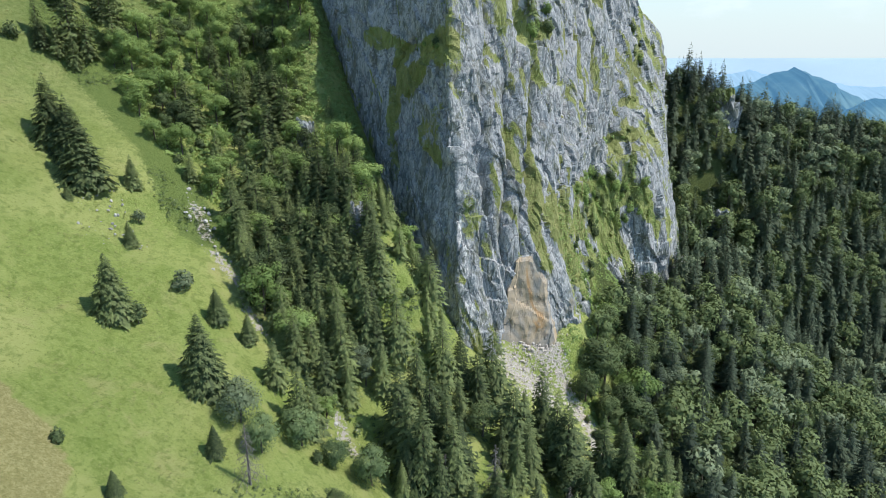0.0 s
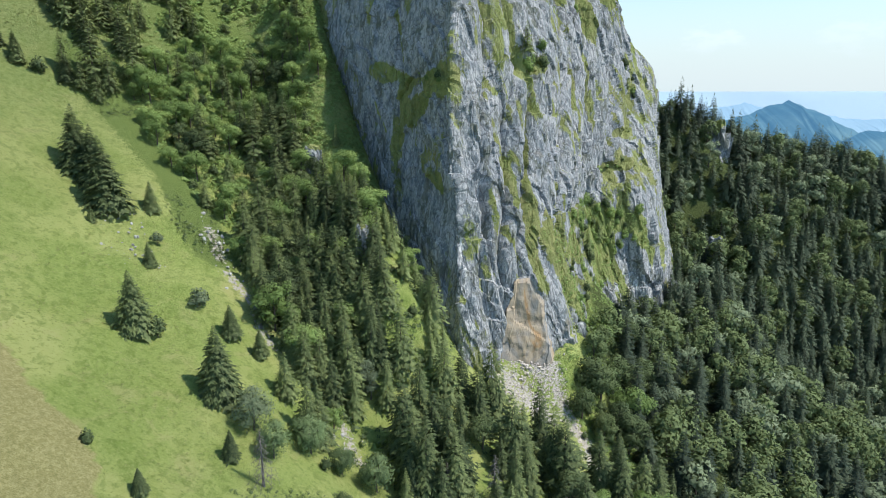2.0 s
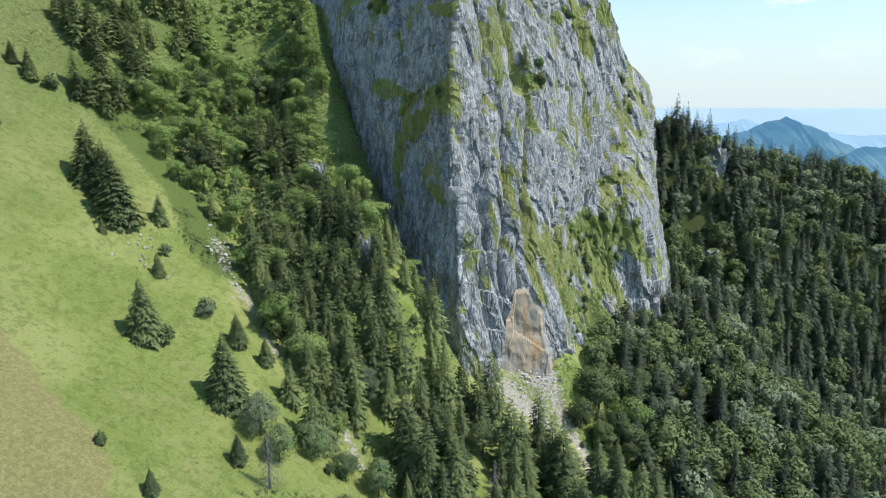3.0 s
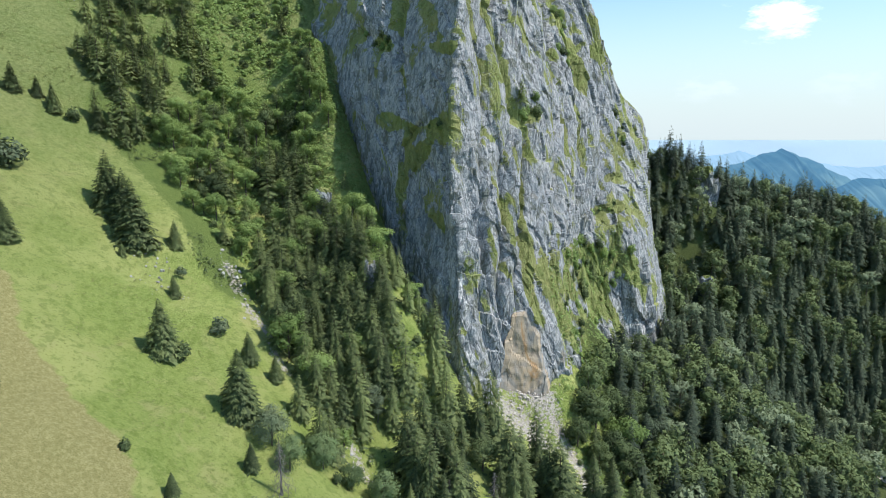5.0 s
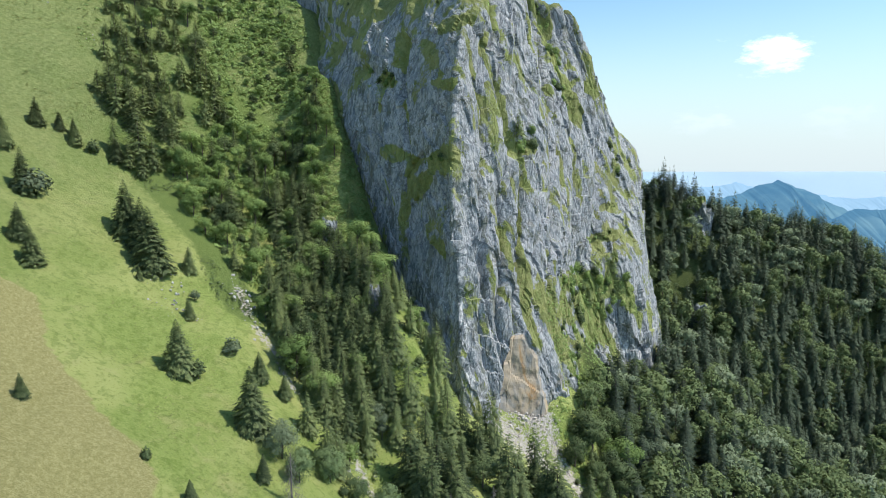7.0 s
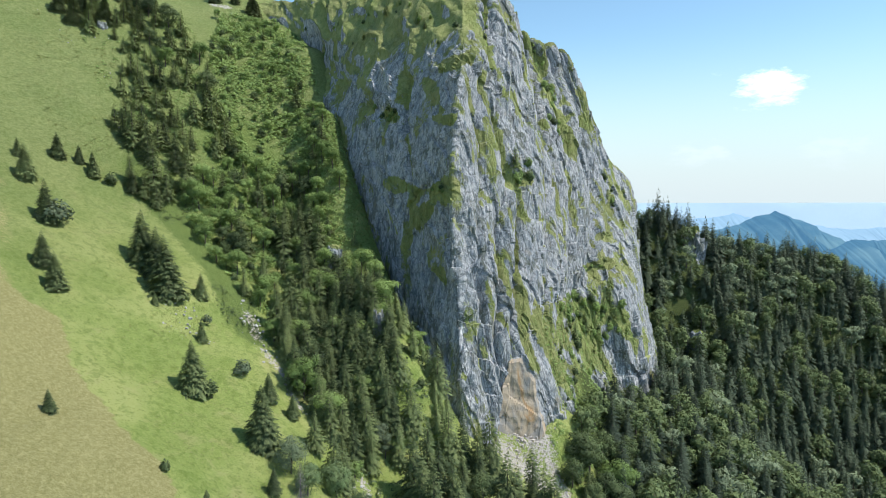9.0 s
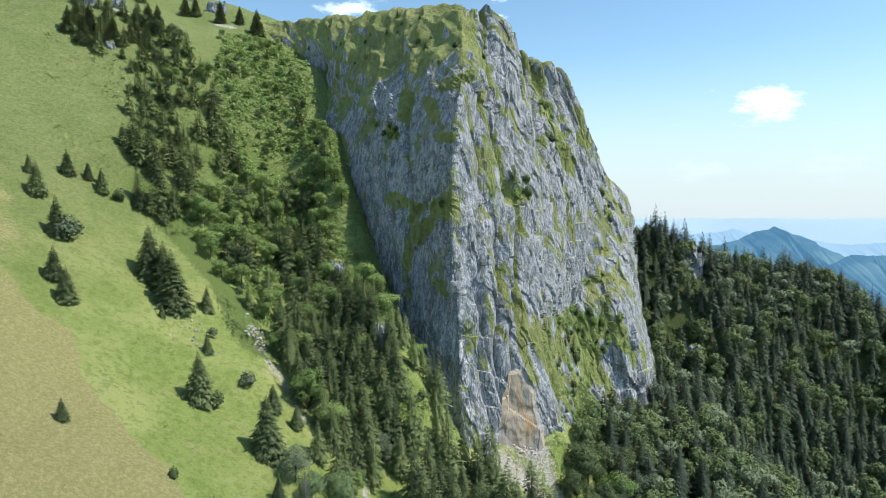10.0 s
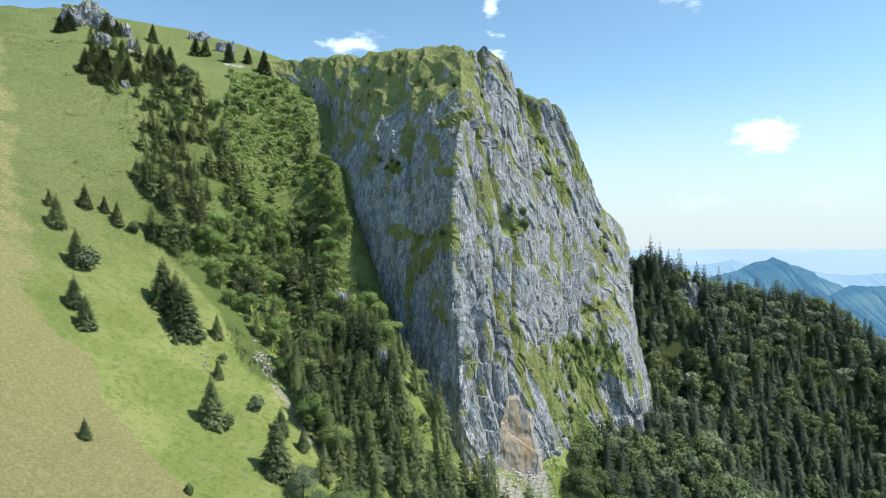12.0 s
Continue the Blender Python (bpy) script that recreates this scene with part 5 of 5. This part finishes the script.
def track():
    """A gravel track cut across the wooded slope."""
    s = np.linspace(0, 1, 40)[:, None]
    w = np.linspace(-2.2, 2.2, 6)[None, :]
    x = 196 + 24 * s + w * 0.85 + 0 * s
    y = 290 - 34 * s + w * 0.55
    p = np.stack([x.ravel(), y.ravel()], 1)
    mid = ground_z(196 + 24 * s[:, 0], 290 - 34 * s[:, 0]) + 1.2
    z = np.repeat(mid, 6) - 0.12 * np.abs(np.tile(w[0], 40)) + 0.12 * fbm(np.stack([p[:, 0], p[:, 1], 0 * p[:, 0]], 1) / 1.5, 2, 8)
    top = np.stack([p[:, 0], p[:, 1], z], 1)
    return tagged(mesh_object("gravel_track", top, grid_faces(40, 6), RUBBLE, smooth=True), "pale gravel track across the wooded slope", "track", kind="structure")


track()


# ---- dead trees ----
def make_dead_tree(seed, h, label):
    r = random.Random(seed)
    tree = thing("dead_tree", label, "tree", "dead trees")
    part("trunk", tube([(0, 0, -0.8), (0.1, 0, h * 0.5), (0, 0.15, h)], (h * 0.022, h * 0.014, 0.03), 6), DEAD_WOOD, tree, smooth=True)
    for k in range(72):
        z = h * (0.10 + 0.88 * k / 72)
        a, l = k * 2.4, (h - z) * 0.27 + 0.4
        c, s = math.cos(a), math.sin(a)
        l *= r.uniform(0.55, 1.2)
        dip = l * r.uniform(0.25, 0.7)
        wood_tris, faces = tube([(0, 0, z), (c * l * 0.55, s * l * 0.55, z - dip * 0.35), (c * l, s * l, z - dip)], (0.08, 0.06, 0.025), 4)
        for m in range(3):
            at, k0 = 0.4 + 0.2 * m, len(wood_tris)
            x, y, zz = c * l * at, s * l * at, z - dip * at
            side = r.choice((1, -1)) * l * 0.22
            wood_tris += [(x, y, zz + 0.05), (x + c * 0.1, y + s * 0.1, zz - 0.04), (x - s * side, y + c * side, zz - 0.35 * l)]
            faces.append((k0, k0 + 1, k0 + 2))
        part("branch", (wood_tris, faces), DEAD_WOOD, tree)
    return tree


snag = make_dead_tree(51, 13, "bare grey dead spruce standing at the pasture edge")
for k, (x, y, h) in enumerate(((-34.8, 94.6, 12.5), (0.5, 118, 11), (12, 122, 14), (56, 150, 12), (30, 124, 10))):
    m = pose(x, y, float(ground_z(x, y)[0]), 0, 0, k * 70)
    one = snag if k == 0 else copy_thing(snag, m)
    one.matrix_basis = m
    one.scale = (h / 13,) * 3

rest_of_forest()
